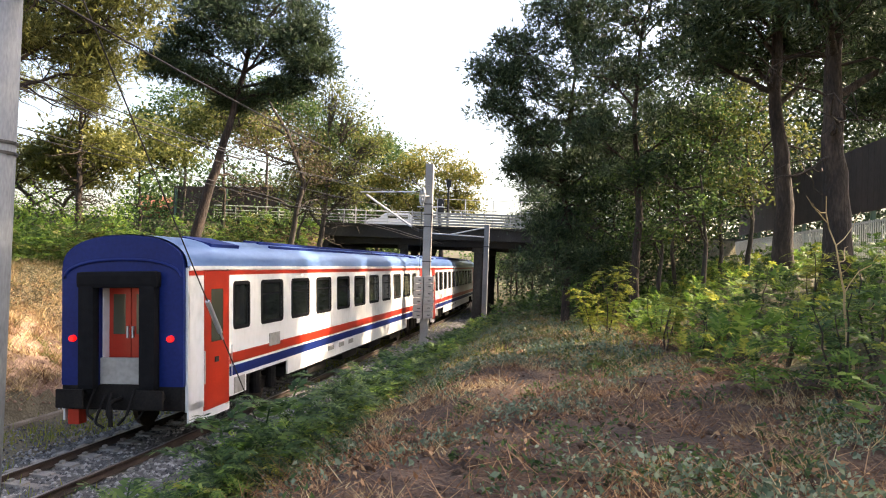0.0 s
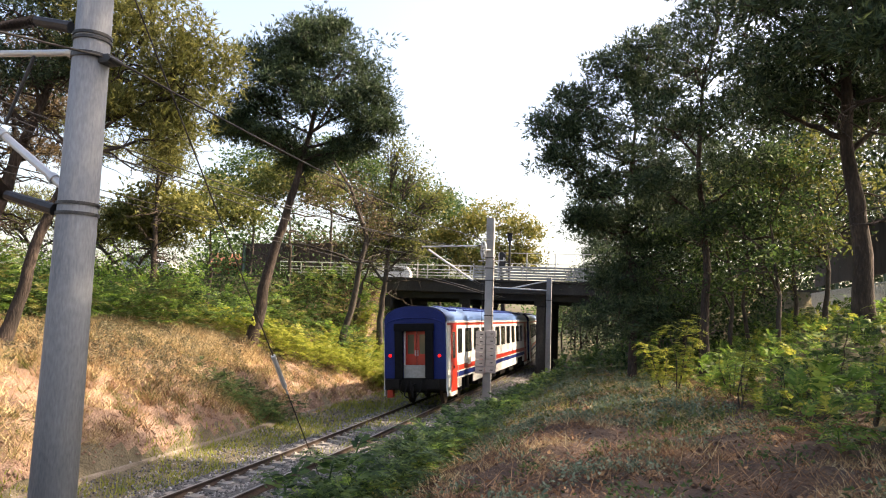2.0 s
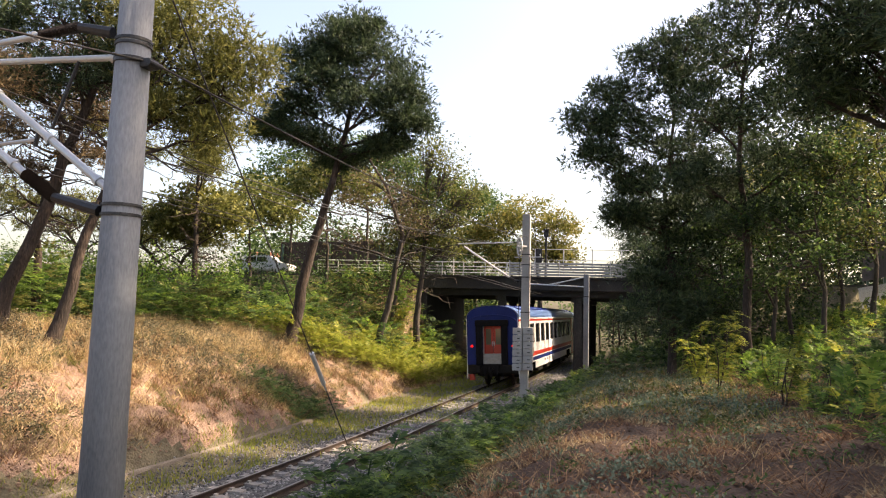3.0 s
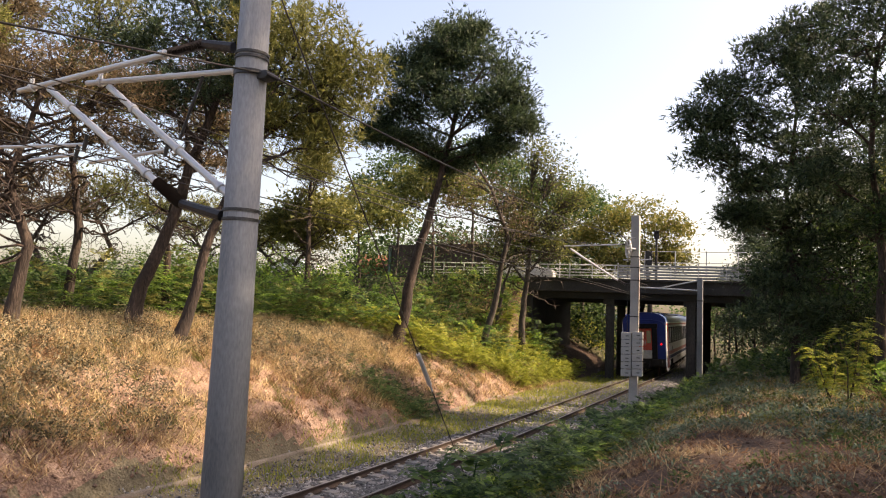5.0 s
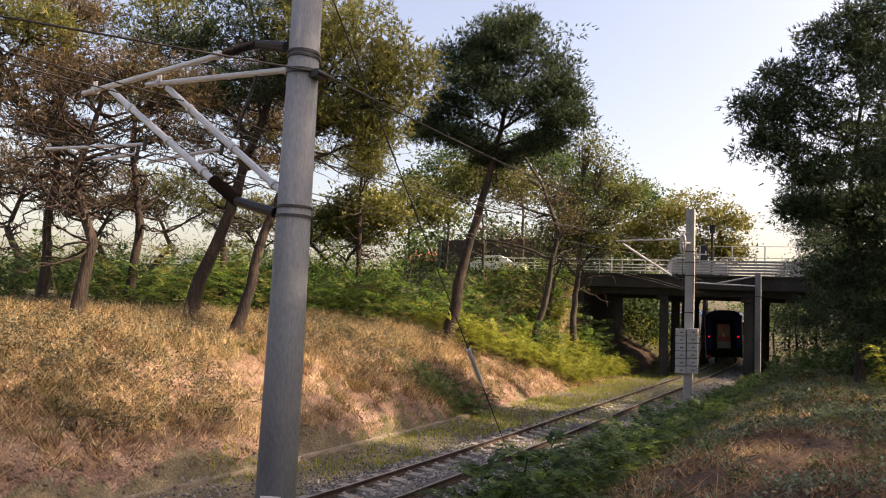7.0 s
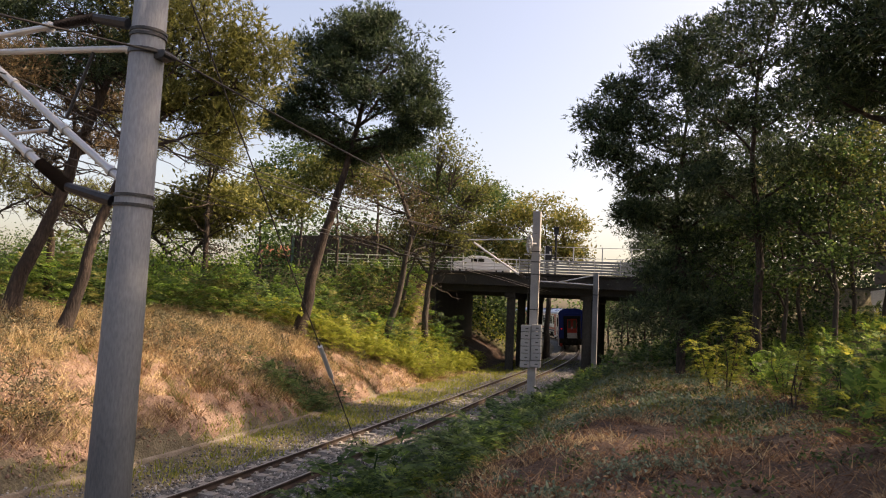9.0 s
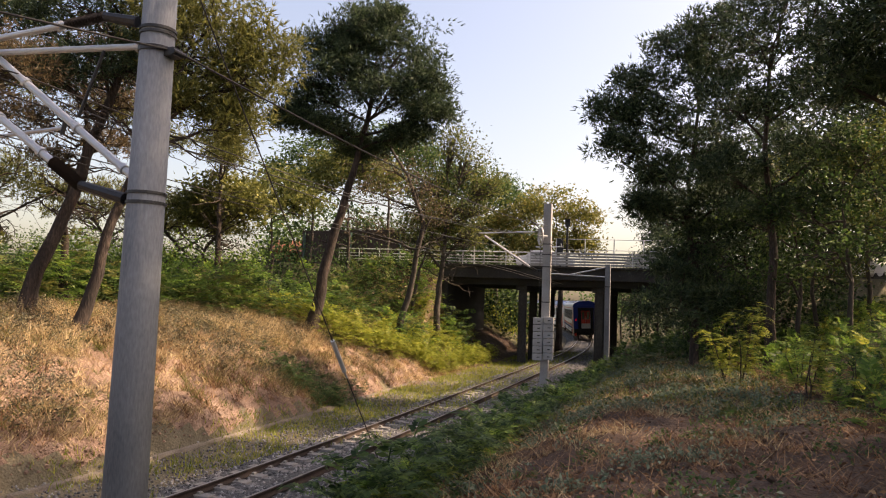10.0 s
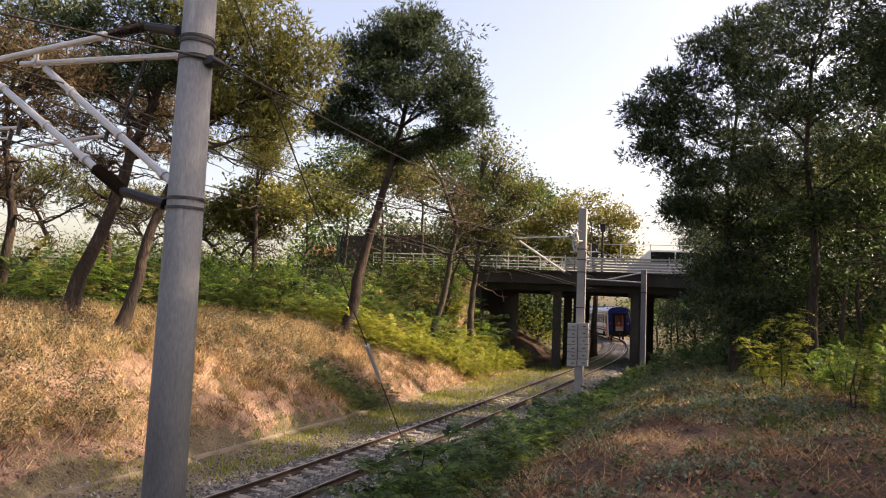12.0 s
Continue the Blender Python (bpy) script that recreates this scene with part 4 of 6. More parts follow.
def make_tree(name, label, base, trunk, radius, blobs, kind, material, bark="bark", clumps=60, per=26, spread=0.42, size=0.2, group="", bare=0, limb_from=0.45, twig=2):
    """A tree: a crooked tapered trunk through the points given (from its base), limbs to each mass of the crown, and
    leaves in clumps with gaps between them. blobs: (x, y, z, rx, rz) from the base."""
    t = thing(name, Matrix.Translation(base), label, "tree", group)
    tp = np.array([(0, 0, -0.4)] + list(trunk), float)
    seg = [bend(a, b, 7, 0.035 * np.linalg.norm(b - a) / 3)[:-1] for a, b in zip(tp, tp[1:])] + [tp[-1:]]
    P = np.concatenate(seg)
    f = np.linspace(0, 1, len(P))
    R = radius * (1 - 0.72 * f) * (1 + 0.5 * np.exp(-f * 18))
    pieces = [tube(P, R, 10)]
    C = []
    for bx_, by_, bz_, rx, rz in blobs:
        c = np.array([bx_, by_, bz_])
        i0 = np.argmin(np.abs(P[:, 2] - max(P[-1, 2] * limb_from, min(P[-1, 2] * 0.97, c[2] - rz * 0.9 - 0.25 * np.hypot(*(c[:2] - P[-1, :2]))))))
        limb = bend(P[i0], c, 7, 0.06 * np.linalg.norm(c - P[i0]) / 3, 0.0)
        pieces.append(tube(limb, np.linspace(R[i0] * 0.62, 0.035, 7), 6))
        u = rng.normal(0, 1, (clumps, 3))
        u /= np.linalg.norm(u, axis=1, keepdims=True)
        rad = rng.uniform(0.3, 1.0, (clumps, 1)) ** 0.5
        u[:, 2] = np.abs(u[:, 2]) * np.where(rng.random(clumps) < 0.3, -0.7, 1)
        cl = c + u * rad * np.array([rx, rx, rz]) * (1 + 0.18 * rng.normal(0, 1, (clumps, 1)))
        C.append(cl)
        for k in range(0, clumps, max(1, 7 - twig)):
            s = limb[rng.integers(3, 7)]
            q = bend(s, cl[k], 5, 0.08, -0.1)
            pieces.append(tube(q, np.linspace(0.032, 0.01, 5), 3))
    for k in range(bare):
        i0 = rng.integers(len(P) // 3, len(P) - 1)
        a = rng.uniform(0, 2 * np.pi)
        e = P[i0] + np.array([math.cos(a), math.sin(a), rng.uniform(-0.5, 0.7)]) * rng.uniform(1.0, 2.6)
        q = bend(P[i0], e, 7, 0.14)
        pieces.append(tube(q, np.linspace(0.05, 0.008, 7), 5))
        for _ in range(4):
            s = q[rng.integers(2, 6)]
            pieces.append(tube(bend(s, s + rng.normal(0, 0.55, 3), 5, 0.06), np.linspace(0.02, 0.006, 5), 3))
    part("trunk", npmesh("trunk", *gather(pieces), M[bark], True), None, t)
    C = np.concatenate(C)
    if kind == "needle":
        spread = spread * 0.72
    each = rng.uniform(0.6, 1.35, (len(C), 1, 1))          # clumps differ in size
    O = rng.normal(0, 1, (len(C), per, 3)) * each
    Q = (C[:, None] + O * np.array([spread, spread, spread * 0.6])).reshape(-1, 3)
    if kind == "needle":
        V, F = tufts(Q, size * 1.05, size * 0.18, 4, out=O.reshape(-1, 3) * 0.7)
    else:
        V, F = leaves(Q, np.full(len(Q), size))
    part("crown", npmesh("crown", V, F, M[material]), None, t)
    return t


def at(az, dist, dz=0.0):
    """A spot on the ground: degrees to the left of +y, metres from where the camera stands."""
    x, y = -dist * math.sin(radians(az)), dist * math.cos(radians(az))
    return (x, y, gz(x, y) + dz)


# big umbrella pine on the bank, leaning to the right
make_tree("pine_tree", "tall leaning umbrella pine with a dense dark crown", at(20.3, 35), [(0.9, 0.2, 4.2), (1.9, 0.4, 8.2), (2.7, 0.5, 12.4)], 0.3,
          [(0.2, 0, 13.6, 1.6, 1.0), (2.2, -0.3, 14.4, 1.9, 1.2), (4.0, 0.2, 13.6, 1.9, 1.2), (2.8, 0.4, 15.5, 1.3, 0.8), (5.3, 0.2, 12.0, 1.4, 0.8), (-0.4, 0.2, 11.6, 1.5, 0.8), (1.6, -0.8, 12.4, 1.6, 0.9), (3.6, -0.6, 11.4, 1.7, 0.8),
           (0.6, 0.5, 10.0, 1.6, 0.8), (5.6, 0, 10.6, 1.3, 0.6), (-1.4, 0, 10.4, 1.0, 0.6), (4.4, 0.4, 9.6, 1.2, 0.6), (2.0, 1.2, 9.0, 1.1, 0.5), (1.2, 1.2, 14.8, 1.2, 0.8)],
          "needle", "pine", clumps=46, per=40, size=0.26, spread=0.38, group="pines of the left bank", bare=8, limb_from=0.6)
# slim crooked tree behind it
make_tree("slim_tree", "slim crooked tree with thin brownish foliage", at(13.3, 42), [(0.9, 0, 4.0), (1.4, 0, 7.0), (0.3, 0, 10.0), (-0.9, 0, 11.8)], 0.2,
          [(-0.6, 0, 10.4, 1.6, 1.0), (0.8, 0.3, 9.0, 1.5, 1.0), (1.8, 0, 7.4, 1.3, 1.0), (-2.2, 0.3, 9.0, 1.4, 0.9), (-2.4, 1, 6.8, 1.8, 1.2)],
          "leaf", "pinebrown", "greybark", clumps=34, per=14, size=0.15, spread=0.5, bare=12)
# half bare tree at the bridge end
make_tree("half_bare_tree", "half bare broadleaf tree with spreading twigs and yellowing leaves", at(10.1, 47), [(0.1, 0, 4.0), (0.4, 0, 7.5), (0.6, 0, 9.5)], 0.24,
          [(-0.9, 0, 10.6, 1.6, 1.6), (1.6, 0.3, 12.4, 1.6, 1.5), (0.6, 0, 13.6, 1.3, 1.3), (3.0, 0, 10.6, 1.5, 1.1), (2.2, 0.3, 9.0, 1.6, 1.0), (-0.4, 0.5, 8.4, 1.7, 1.1), (-1.6, 0.4, 7.0, 1.8, 1.2), (1.6, 0.6, 7.2, 1.6, 1.1)],
          "leaf", "olive", "greybark", clumps=50, per=18, size=0.2, spread=0.45, bare=30, limb_from=0.35, twig=6)
make_tree("young_tree", "young broadleaf tree with yellow green leaves", at(12.2, 47.5), [(0.5, 0, 3.4), (1.4, 0, 6.0)], 0.13,
          [(1.4, 0, 7.6, 1.7, 1.3), (0.2, 0, 6.2, 1.3, 1.2), (2.2, 0, 5.8, 1.2, 1.0)], "leaf", "olive", "greybark", clumps=50, per=24, size=0.18, spread=0.4)
# round autumn tree beyond the bridge
make_tree("autumn_tree", "round broadleaf tree turning yellow beyond the bridge", at(0.2, 67), [(0, 0, 6), (-0.4, 0, 11)], 0.35,
          [(-1.0, 0, 13.6, 2.8, 1.7), (1.6, 0, 12.2, 2.1, 1.5), (-3.8, 0, 12.6, 2.5, 1.6), (-6.0, 0.5, 11.2, 2.4, 1.6), (-0.2, 0, 10.2, 2.8, 1.4), (2.0, 0, 10.0, 1.6, 1.0), (-3.4, 0, 9.4, 2.4, 1.3)],
          "leaf", "autumn", "greybark", clumps=80, per=20, size=0.33, spread=0.5)
make_tree("broadleaf_tree", "green broadleaf tree beyond the bridge", at(5.4, 72), [(0, 0, 5), (0.2, 0, 11)], 0.3,
          [(0, 0, 13.4, 2.8, 1.6), (-2.8, 0, 12.4, 2.6, 1.6), (2.4, 0, 12.0, 2.4, 1.4), (-5.2, 0, 10.6, 2.5, 1.5), (0, 0, 10, 3, 1.4), (-2.6, 0, 8.4, 2.6, 1.4), (2.8, 0, 8.6, 2.2, 1.2)], "leaf", "midgreen", "greybark", clumps=66, per=20, size=0.33, spread=0.5)
for az, d, s, lab in ((14.5, 56, 1.35, "midgreen"), (17.6, 52, 1.2, "olive"), (23.5, 50, 1.1, "olive"), (11.0, 66, 1.5, "midgreen"), (27.5, 44, 0.9, "pinelight"), (8.2, 66, 1.4, "midgreen"), (20.5, 58, 1.2, "midgreen")):
    make_tree("broadleaf_tree", "loose broadleaf tree behind the bank with thin foliage", at(az, d), [(0.2, 0, 3.0 * s), (-0.2, 0, 6.2 * s)], 0.15,
              [(0, 0, 7.4 * s, 2.0 * s, 1.3 * s), (1.8 * s, 0, 6.4 * s, 1.7 * s, 1.1 * s), (-1.8 * s, 0, 6.2 * s, 1.7 * s, 1.2 * s)], "leaf", lab, "greybark", clumps=64, per=26, size=0.3, spread=0.5, bare=4)
# leaning pines of the left bank, crowns high above
make_tree("pine_tree", "leaning pine with olive drooping needles beside the track", at(37.0, 25.2), [(0.6, 0.4, 3.0), (1.4, 0.9, 6.2), (2.2, 1.2, 9.6)], 0.22,
          [(2.6, 1.6, 9.4, 1.7, 1.5), (4.2, 2.2, 8.6, 1.3, 1.3), (3.6, 1.6, 10.8, 1.7, 1.2), (1.6, 1.0, 10.6, 1.7, 1.2), (4.6, 2.6, 9.8, 1.3, 1.1), (3.7, 2.2, 7.2, 1.0, 0.9), (2.4, 1.6, 7.8, 1.1, 0.8)],
          "needle", "pinelight", clumps=48, per=22, size=0.26, spread=0.34, group="pines of the left bank", bare=14)
make_tree("pine_tree", "leaning pine with reddish bark and dark high crown", at(40.3, 27), [(0.9, 0.5, 3.4), (1.9, 1.0, 7.4), (2.6, 1.3, 10.4)], 0.27,
          [(1.0, 0.6, 10.6, 1.8, 1.1), (2.9, 1.6, 11.4, 1.8, 1.1), (-0.9, 0.2, 10.0, 1.6, 1.0), (1.6, 1.0, 8.6, 1.5, 0.8), (3.2, 1.6, 9.2, 1.3, 0.8), (0.2, 0.2, 8.2, 1.1, 0.6), (0.6, 0.4, 12.4, 1.7, 0.9)],
          "needle", "pine", clumps=42, per=24, size=0.26, spread=0.36, group="pines of the left bank", bare=22)
make_tree("pine_tree", "pine with scaly grey trunk and thin dry crown", at(47.9, 25.5), [(0.3, 0.2, 2.4), (-0.3, -0.2, 4.6), (0.4, 0.2, 7.8)], 0.22,
          [(-0.6, -0.3, 7.8, 1.7, 1.0), (1.0, 0.5, 8.2, 1.6, 1.0), (-1.6, -1.2, 6.4, 1.3, 0.8), (1.6, 1.2, 6.2, 1.2, 0.8), (-2.6, -1.8, 7.6, 1.3, 0.8), (2.2, 1.4, 7.6, 1.2, 0.8)],
          "needle", "pinebrown", clumps=38, per=14, size=0.22, spread=0.42, group="pines of the left bank", bare=60, twig=6)
T1 = make_tree("pine_tree", "tall thin pine with dry twigs and olive top", at(44.5, 31), [(0.3, 0, 3.4), (-0.4, 0, 6.4), (0.3, 0, 10.8)], 0.2,
          [(-0.8, 0, 11.2, 1.7, 1.0), (1.3, 0.2, 11.8, 1.6, 1.0), (0.2, 0, 9.2, 1.5, 0.8), (1.8, 0, 8.4, 1.2, 0.7), (-1.9, 0.2, 9.0, 1.2, 0.7), (0.2, 0.2, 13.0, 1.6, 0.9)],
          "needle", "pinelight", clumps=36, per=18, size=0.26, spread=0.4, group="pines of the left bank", bare=26, twig=4)
T2 = make_tree("pine_tree", "tall thin pine with mostly dry brown twigs", at(37.8, 34), [(-0.3, 0, 3.4), (0.5, 0, 6.8), (0.2, 0, 10.4)], 0.19,
          [(-1.0, 0, 10.6, 1.6, 0.9), (1.2, 0.2, 11.2, 1.6, 0.9), (0.1, 0, 8.8, 1.4, 0.8), (-1.9, 0, 8.0, 1.2, 0.7), (2.0, 0, 8.8, 1.2, 0.7), (1.4, 0, 6.8, 1.0, 0.6), (-1.2, 0, 6.2, 1.0, 0.6)],
          "needle", "pinebrown", clumps=34, per=16, size=0.25, spread=0.4, group="pines of the left bank", bare=34, twig=5)
for src, az, d, turn in ((T1, 33.4, 38, 80), (T2, 50.0, 30, 130), (T1, 54.5, 27, 200), (T1, 27.5, 42, 300)):
    copy_thing(src, Matrix.Translation(at(az, d)) @ pose(0, 0, 0, 0, 0, turn))
for az, d, h, s in ((46.4, 42, 0.0, 1.0), (42.8, 44, 0.5, 1.1), (52.0, 38, 0.2, 1.0), (31.2, 46, -0.3, 0.9), (27.9, 50, 0.0, 1.0), (36.0, 48, 0.0, 1.0)):
    sg = rng.choice([-1, 1])
    make_tree("pine_tree", "small twisted pine at the back of the bank", at(az, d), [(0.5 * sg, 0, 1.6), (-0.8 * sg, 0.2, 3.2), (0.4 * sg, 0, 4.8 + h)], 0.24,
              [(1.6 * sg, 0, 5.0 + h, 1.8 * s, 0.7), (-1.4 * sg, 0, 5.6 + h, 1.8 * s, 0.7), (0.2, 0, 6.4 + h, 1.9 * s, 0.8), (-3.0 * sg, 0.4, 4.9 + h, 1.3 * s, 0.6)],
              "needle", "pinelight" if d > 43 else "pinebrown", "greybark", clumps=32, per=16, size=0.3, spread=0.42, group="twisted pines behind the bank", bare=16)

# right hand side
R1 = make_tree("pine_tree", "large dark pine with billowing crown over the cutting", at(-9.8, 32), [(0.2, 0, 4), (-0.2, 0.2, 8), (0.3, 0, 12.5)], 0.18,
          [(-3.0, -0.4, 9.4, 1.2, 0.8), (-3.5, -0.3, 10.9, 1.2, 0.8), (-2.4, 0, 12.3, 1.3, 0.9), (-0.8, 0, 13.8, 1.4, 0.9), (0.8, 0.2, 15.0, 1.5, 0.9), (-0.6, -0.3, 2.5, 1.7, 1.0), (1.3, 0, 2.9, 1.7, 1.0), (-1.6, 0, 10.8, 1.5, 1.0), (-1.5, 0, 8.4, 1.4, 0.8), (0.2, 0.2, 12.4, 1.6, 1.1), (0.2, 0.4, 9.4, 1.9, 1.0), (1.7, 0.2, 13.4, 1.5, 1.0), (-0.5, 0, 6.8, 1.6, 0.9), (1.7, 0, 7.4, 1.6, 1.0), (0.9, 0.2, 5.4, 1.7, 1.0), (1.9, 0.4, 10.8, 1.8, 1.0), (-0.5, 0.3, 4.2, 1.4, 0.9), (-2.0, 0, 6.9, 0.9, 0.5)],
          "needle", "pine", clumps=40, per=26, size=0.28, spread=0.33, group="pines of the right bank")
R2 = make_tree("pine_tree", "large dark pine with dense layered crown", at(-15.2, 29), [(0.1, 0, 4), (-0.2, 0, 8), (0, 0, 12)], 0.19,
          [(-1.2, 0, 9.8, 1.9, 1.2), (1.2, 0, 10.4, 2.0, 1.2), (-0.4, 0, 12.4, 2.0, 1.2), (-1.6, 0, 7.4, 1.6, 0.9), (1.6, 0, 8.0, 1.7, 0.9), (2.6, 0, 12.2, 1.8, 1.1), (0.4, 0, 6.0, 1.8, 0.9), (0.6, 0, 14.2, 2.0, 1.1), (2.6, 0, 15.6, 2.2, 1.2), (0.8, 0, 17.0, 2.2, 1.2)],
          "needle", "pine", clumps=38, per=26, size=0.28, spread=0.33, group="pines of the right bank")
R3 = make_tree("pine_tree", "tall pine with dark rough trunk and high crown", at(-26.0, 25), [(-0.3, -0.2, 3.0), (-0.7, -0.3, 6.0), (-0.9, -0.4, 12.0)], 0.34,
          [(-2.2, -0.5, 9.0, 2.2, 1.0), (0.6, 0, 9.6, 2.2, 1.0), (-1.0, -0.4, 11.4, 2.6, 1.2), (-3.6, 0.2, 10.6, 2.0, 1.0), (2.2, 0.5, 8.2, 1.8, 0.9), (-0.6, 1.4, 7.6, 1.7, 0.7), (-2.6, 0.4, 7.2, 1.6, 0.7), (0.6, 0, 12.2, 2.0, 0.8), (-2.4, 0, 13.4, 2.4, 1.2), (0.4, 0, 14.4, 2.4, 1.2), (-4.6, 0.4, 12.4, 2.0, 1.0), (2.2, 0.6, 11.2, 2.0, 1.0), (2.8, 0.2, 13.6, 2.0, 1.0), (-1.5, -0.3, 8.2, 1.8, 0.8), (1.0, 0.8, 7.0, 1.6, 0.8)],
          "needle", "pine", clumps=50, per=17, size=0.3, spread=0.34, group="pines of the right bank", bare=10)
R4 = make_tree("pine_tree", "tall pine with thick dark trunk beside the fence", at(-29.3, 21), [(-0.15, 0, 3.0), (-0.35, -0.1, 6.0), (-0.4, -0.2, 11.5)], 0.38,
          [(-2.0, -0.6, 8.0, 2.1, 0.9), (0.6, -0.4, 8.4, 2.1, 1.0), (-0.5, -0.2, 10.2, 2.4, 1.1), (1.8, 0, 6.2, 1.5, 0.7), (-1.2, -1.6, 6.8, 1.6, 0.7), (2.4, -0.8, 9.4, 1.8, 0.9), (-2.8, 0.4, 9.8, 1.8, 0.9), (0.2, 0, 11.6, 2.0, 0.9), (-2.0, -0.4, 12.4, 2.3, 1.1), (1.8, 0.2, 12.8, 2.2, 1.0), (-0.2, 0.2, 14.2, 2.6, 1.2), (-2.6, 0.2, 14.4, 2.2, 1.0), (2.2, -0.2, 14.8, 2.0, 1.0), (3.2, 0.4, 11.2, 1.8, 0.9)],
          "needle", "pine", clumps=50, per=17, size=0.3, spread=0.34, group="pines of the right bank", bare=10)
# one more pine, added out of view to shade the mound
for src, x, y, turn in ((R4, 17.5, 11.5, 140),):
    copy_thing(src, Matrix.Translation((x, y, gz(x, y))) @ pose(0, 0, 0, 0, 0, turn))
# tall pines behind the fence and along the bank's top
# the first two stand out of view, added to cast shade on pole and mound
for src, x, y, turn, s in ((R3, 11.6, 12.4, 100, 1.5), (R4, 25.0, 20.5, 20, 1.2), (R3, 26.0, 40.0, 110, 1.3)):
    copy_thing(src, Matrix.Translation((x, y, gz(x, y))) @ pose(0, 0, 0, 0, 0, turn) @ Matrix.Scale(s, 4))
BROAD = []
# the first tree takes the dark needle colour to imitate shaded leaves
for n, (az, d, mt, hh) in enumerate(((-10.6, 36, "pine", 0.6), (-13.6, 33, "midgreen", 0.3), (-16.8, 31, "midgreen", 0.6), (-20.0, 28.5, "midgreen", 0.2), (-23.2, 30, "olive", 0.8))):
    BROAD.append(make_tree("broadleaf_tree", "slender broadleaf tree among the pines", at(az, d), [(0.2, 0, 2.4), (-0.1, 0, 4.8 + hh)], 0.12,
              [(0, 0, 5.8 + hh, 1.7, 1.1), (1.4, 0, 4.6 + hh, 1.5, 0.9), (-1.4, 0, 4.8 + hh, 1.5, 0.9), (-0.5, -0.6, 3.4, 1.5, 0.7), (0.8, 0.2, 7.0 + hh, 1.4, 0.9)],
              "leaf", mt, "greybark", clumps=30, per=20, size=0.17, spread=0.33, group="broadleaf trees of the right bank", bare=2))
for n, (az, d) in enumerate(((-9.4, 41), (-11.8, 39), (-14.9, 37), (-18.2, 33.5), (-21.6, 34), (-6.0, 68), (-8.0, 74), (-5.2, 86), (5.4, 80), (-5.5, 72), (-7.4, 68), (-4.6, 78), (-9.2, 70), (-3.6, 92), (-6.4, 82))):
    p = at(az, d)
    copy_thing(BROAD[n * 3 % 5], Matrix.Translation(p) @ pose(0, 0, 0, 0, 0, 47 * n))


# ---- undergrowth ----
def fronds(C, yaw, elev, L, pairs=6):
    """Feathery compound leaves: leaflets in pairs along an arching stalk, all as loose diamonds."""
    n = len(C)
    cy, sy = np.cos(yaw), np.sin(yaw)
    out = []
    f = np.linspace(0.15, 1, pairs)
    H = np.stack([cy, sy, 0 * cy], -1)
    S = np.stack([-sy, cy, 0 * cy], -1)
    Z = np.array([0, 0, 1.0])
    ce, se = np.cos(elev)[:, None], np.sin(elev)[:, None]

    def spine(u):
        droop = -0.55 * u * u
        return C + (H * ce * u + Z * (se * u + droop)) * L[:, None]

    for u in f:
        p = spine(u)
        for sgn in (-1, 1):
            ll = (L * 0.3 * (1.08 - 0.62 * u))[:, None] * rng.uniform(0.8, 1.15, (n, 1))
            T = H * ce + Z * (se - 1.1 * u)
            T /= np.linalg.norm(T, axis=1, keepdims=True)
            d = S * sgn * 0.86 + T * 0.45 + Z * rng.uniform(-0.3, 0.1, (n, 1))
            w = T * 0.2 + H * rng.uniform(-0.06, 0.06, (n, 1))
            out.append(np.stack([p, p + d * ll * 0.45 + w * ll, p + d * ll, p + d * ll * 0.45 - w * ll], 1))
    a, b = spine(0.0), spine(1.0)
    m = spine(0.55)
    t = S * 0.008
    out.append(np.stack([a - t, m - t, m + t, a + t], 1))
    out.append(np.stack([m - t, b, b + 0.001, m + t], 1))
    V = np.concatenate(out).reshape(-1, 3)
    return V, np.arange(len(V)).reshape(-1, 4)


def shrub_points(X, Y, h, per):
    """Places for the fronds of bushes at X, Y with heights h."""
    n = len(X)
    Z = ground(X, Y)
    u = rng.random((n, per))
    z = Z[:, None] + h[:, None] * (0.15 + 0.85 * u)
    r = 0.22 * h[:, None] * rng.random((n, per))
    a = rng.uniform(0, 2 * np.pi, (n, per))
    C = np.stack([X[:, None] + r * np.cos(a), Y[:, None] + r * np.sin(a), z], -1).reshape(-1, 3)
    return C, a.ravel(), (0.25 + 0.95 * u * rng.random((n, per))).ravel(), np.repeat(h, per) * rng.uniform(0.45, 0.75, n * per)


def frond_bed(name, X, Y, h, per, material, label, lift=0.0, longest=0.7, pairs=6):
    C, a, e, L = shrub_points(X, Y, h, per)
    V, F = fronds(C, a, e + lift * rng.random(len(e)), np.clip(L, 0.24, longest), pairs)
    return tagged(new(name, npmesh(name, V, F, M[material])), label, "undergrowth", kind="stuff")


def blades(C, h, w, lean):
    n = len(C)
    a = rng.uniform(0, 2 * np.pi, n)
    S = np.stack([np.cos(a), np.sin(a), 0 * a], -1) * np.asarray(w).reshape(-1, 1)
    b = rng.uniform(0, 2 * np.pi, n)
    T = np.stack([np.cos(b), np.sin(b), 0 * b], -1) * (h * lean)[:, None]
    T[:, 2] = h * np.sqrt(np.clip(1 - lean ** 2, 0.01, 1))
    V = np.stack([C - S, C + S, C + T], 1).reshape(-1, 3)
    return V, np.arange(len(V)).reshape(-1, 3)


def grass(name, X, Y, h, w, lean, material, label, lift=0.0):
    C = np.stack([X, Y, ground(X, Y) - 0.02 + lift * rng.random(len(X))], -1)
    return tagged(new(name, npmesh(name, *blades(C, h, w, lean), M[material])), label, "grass", kind="stuff")


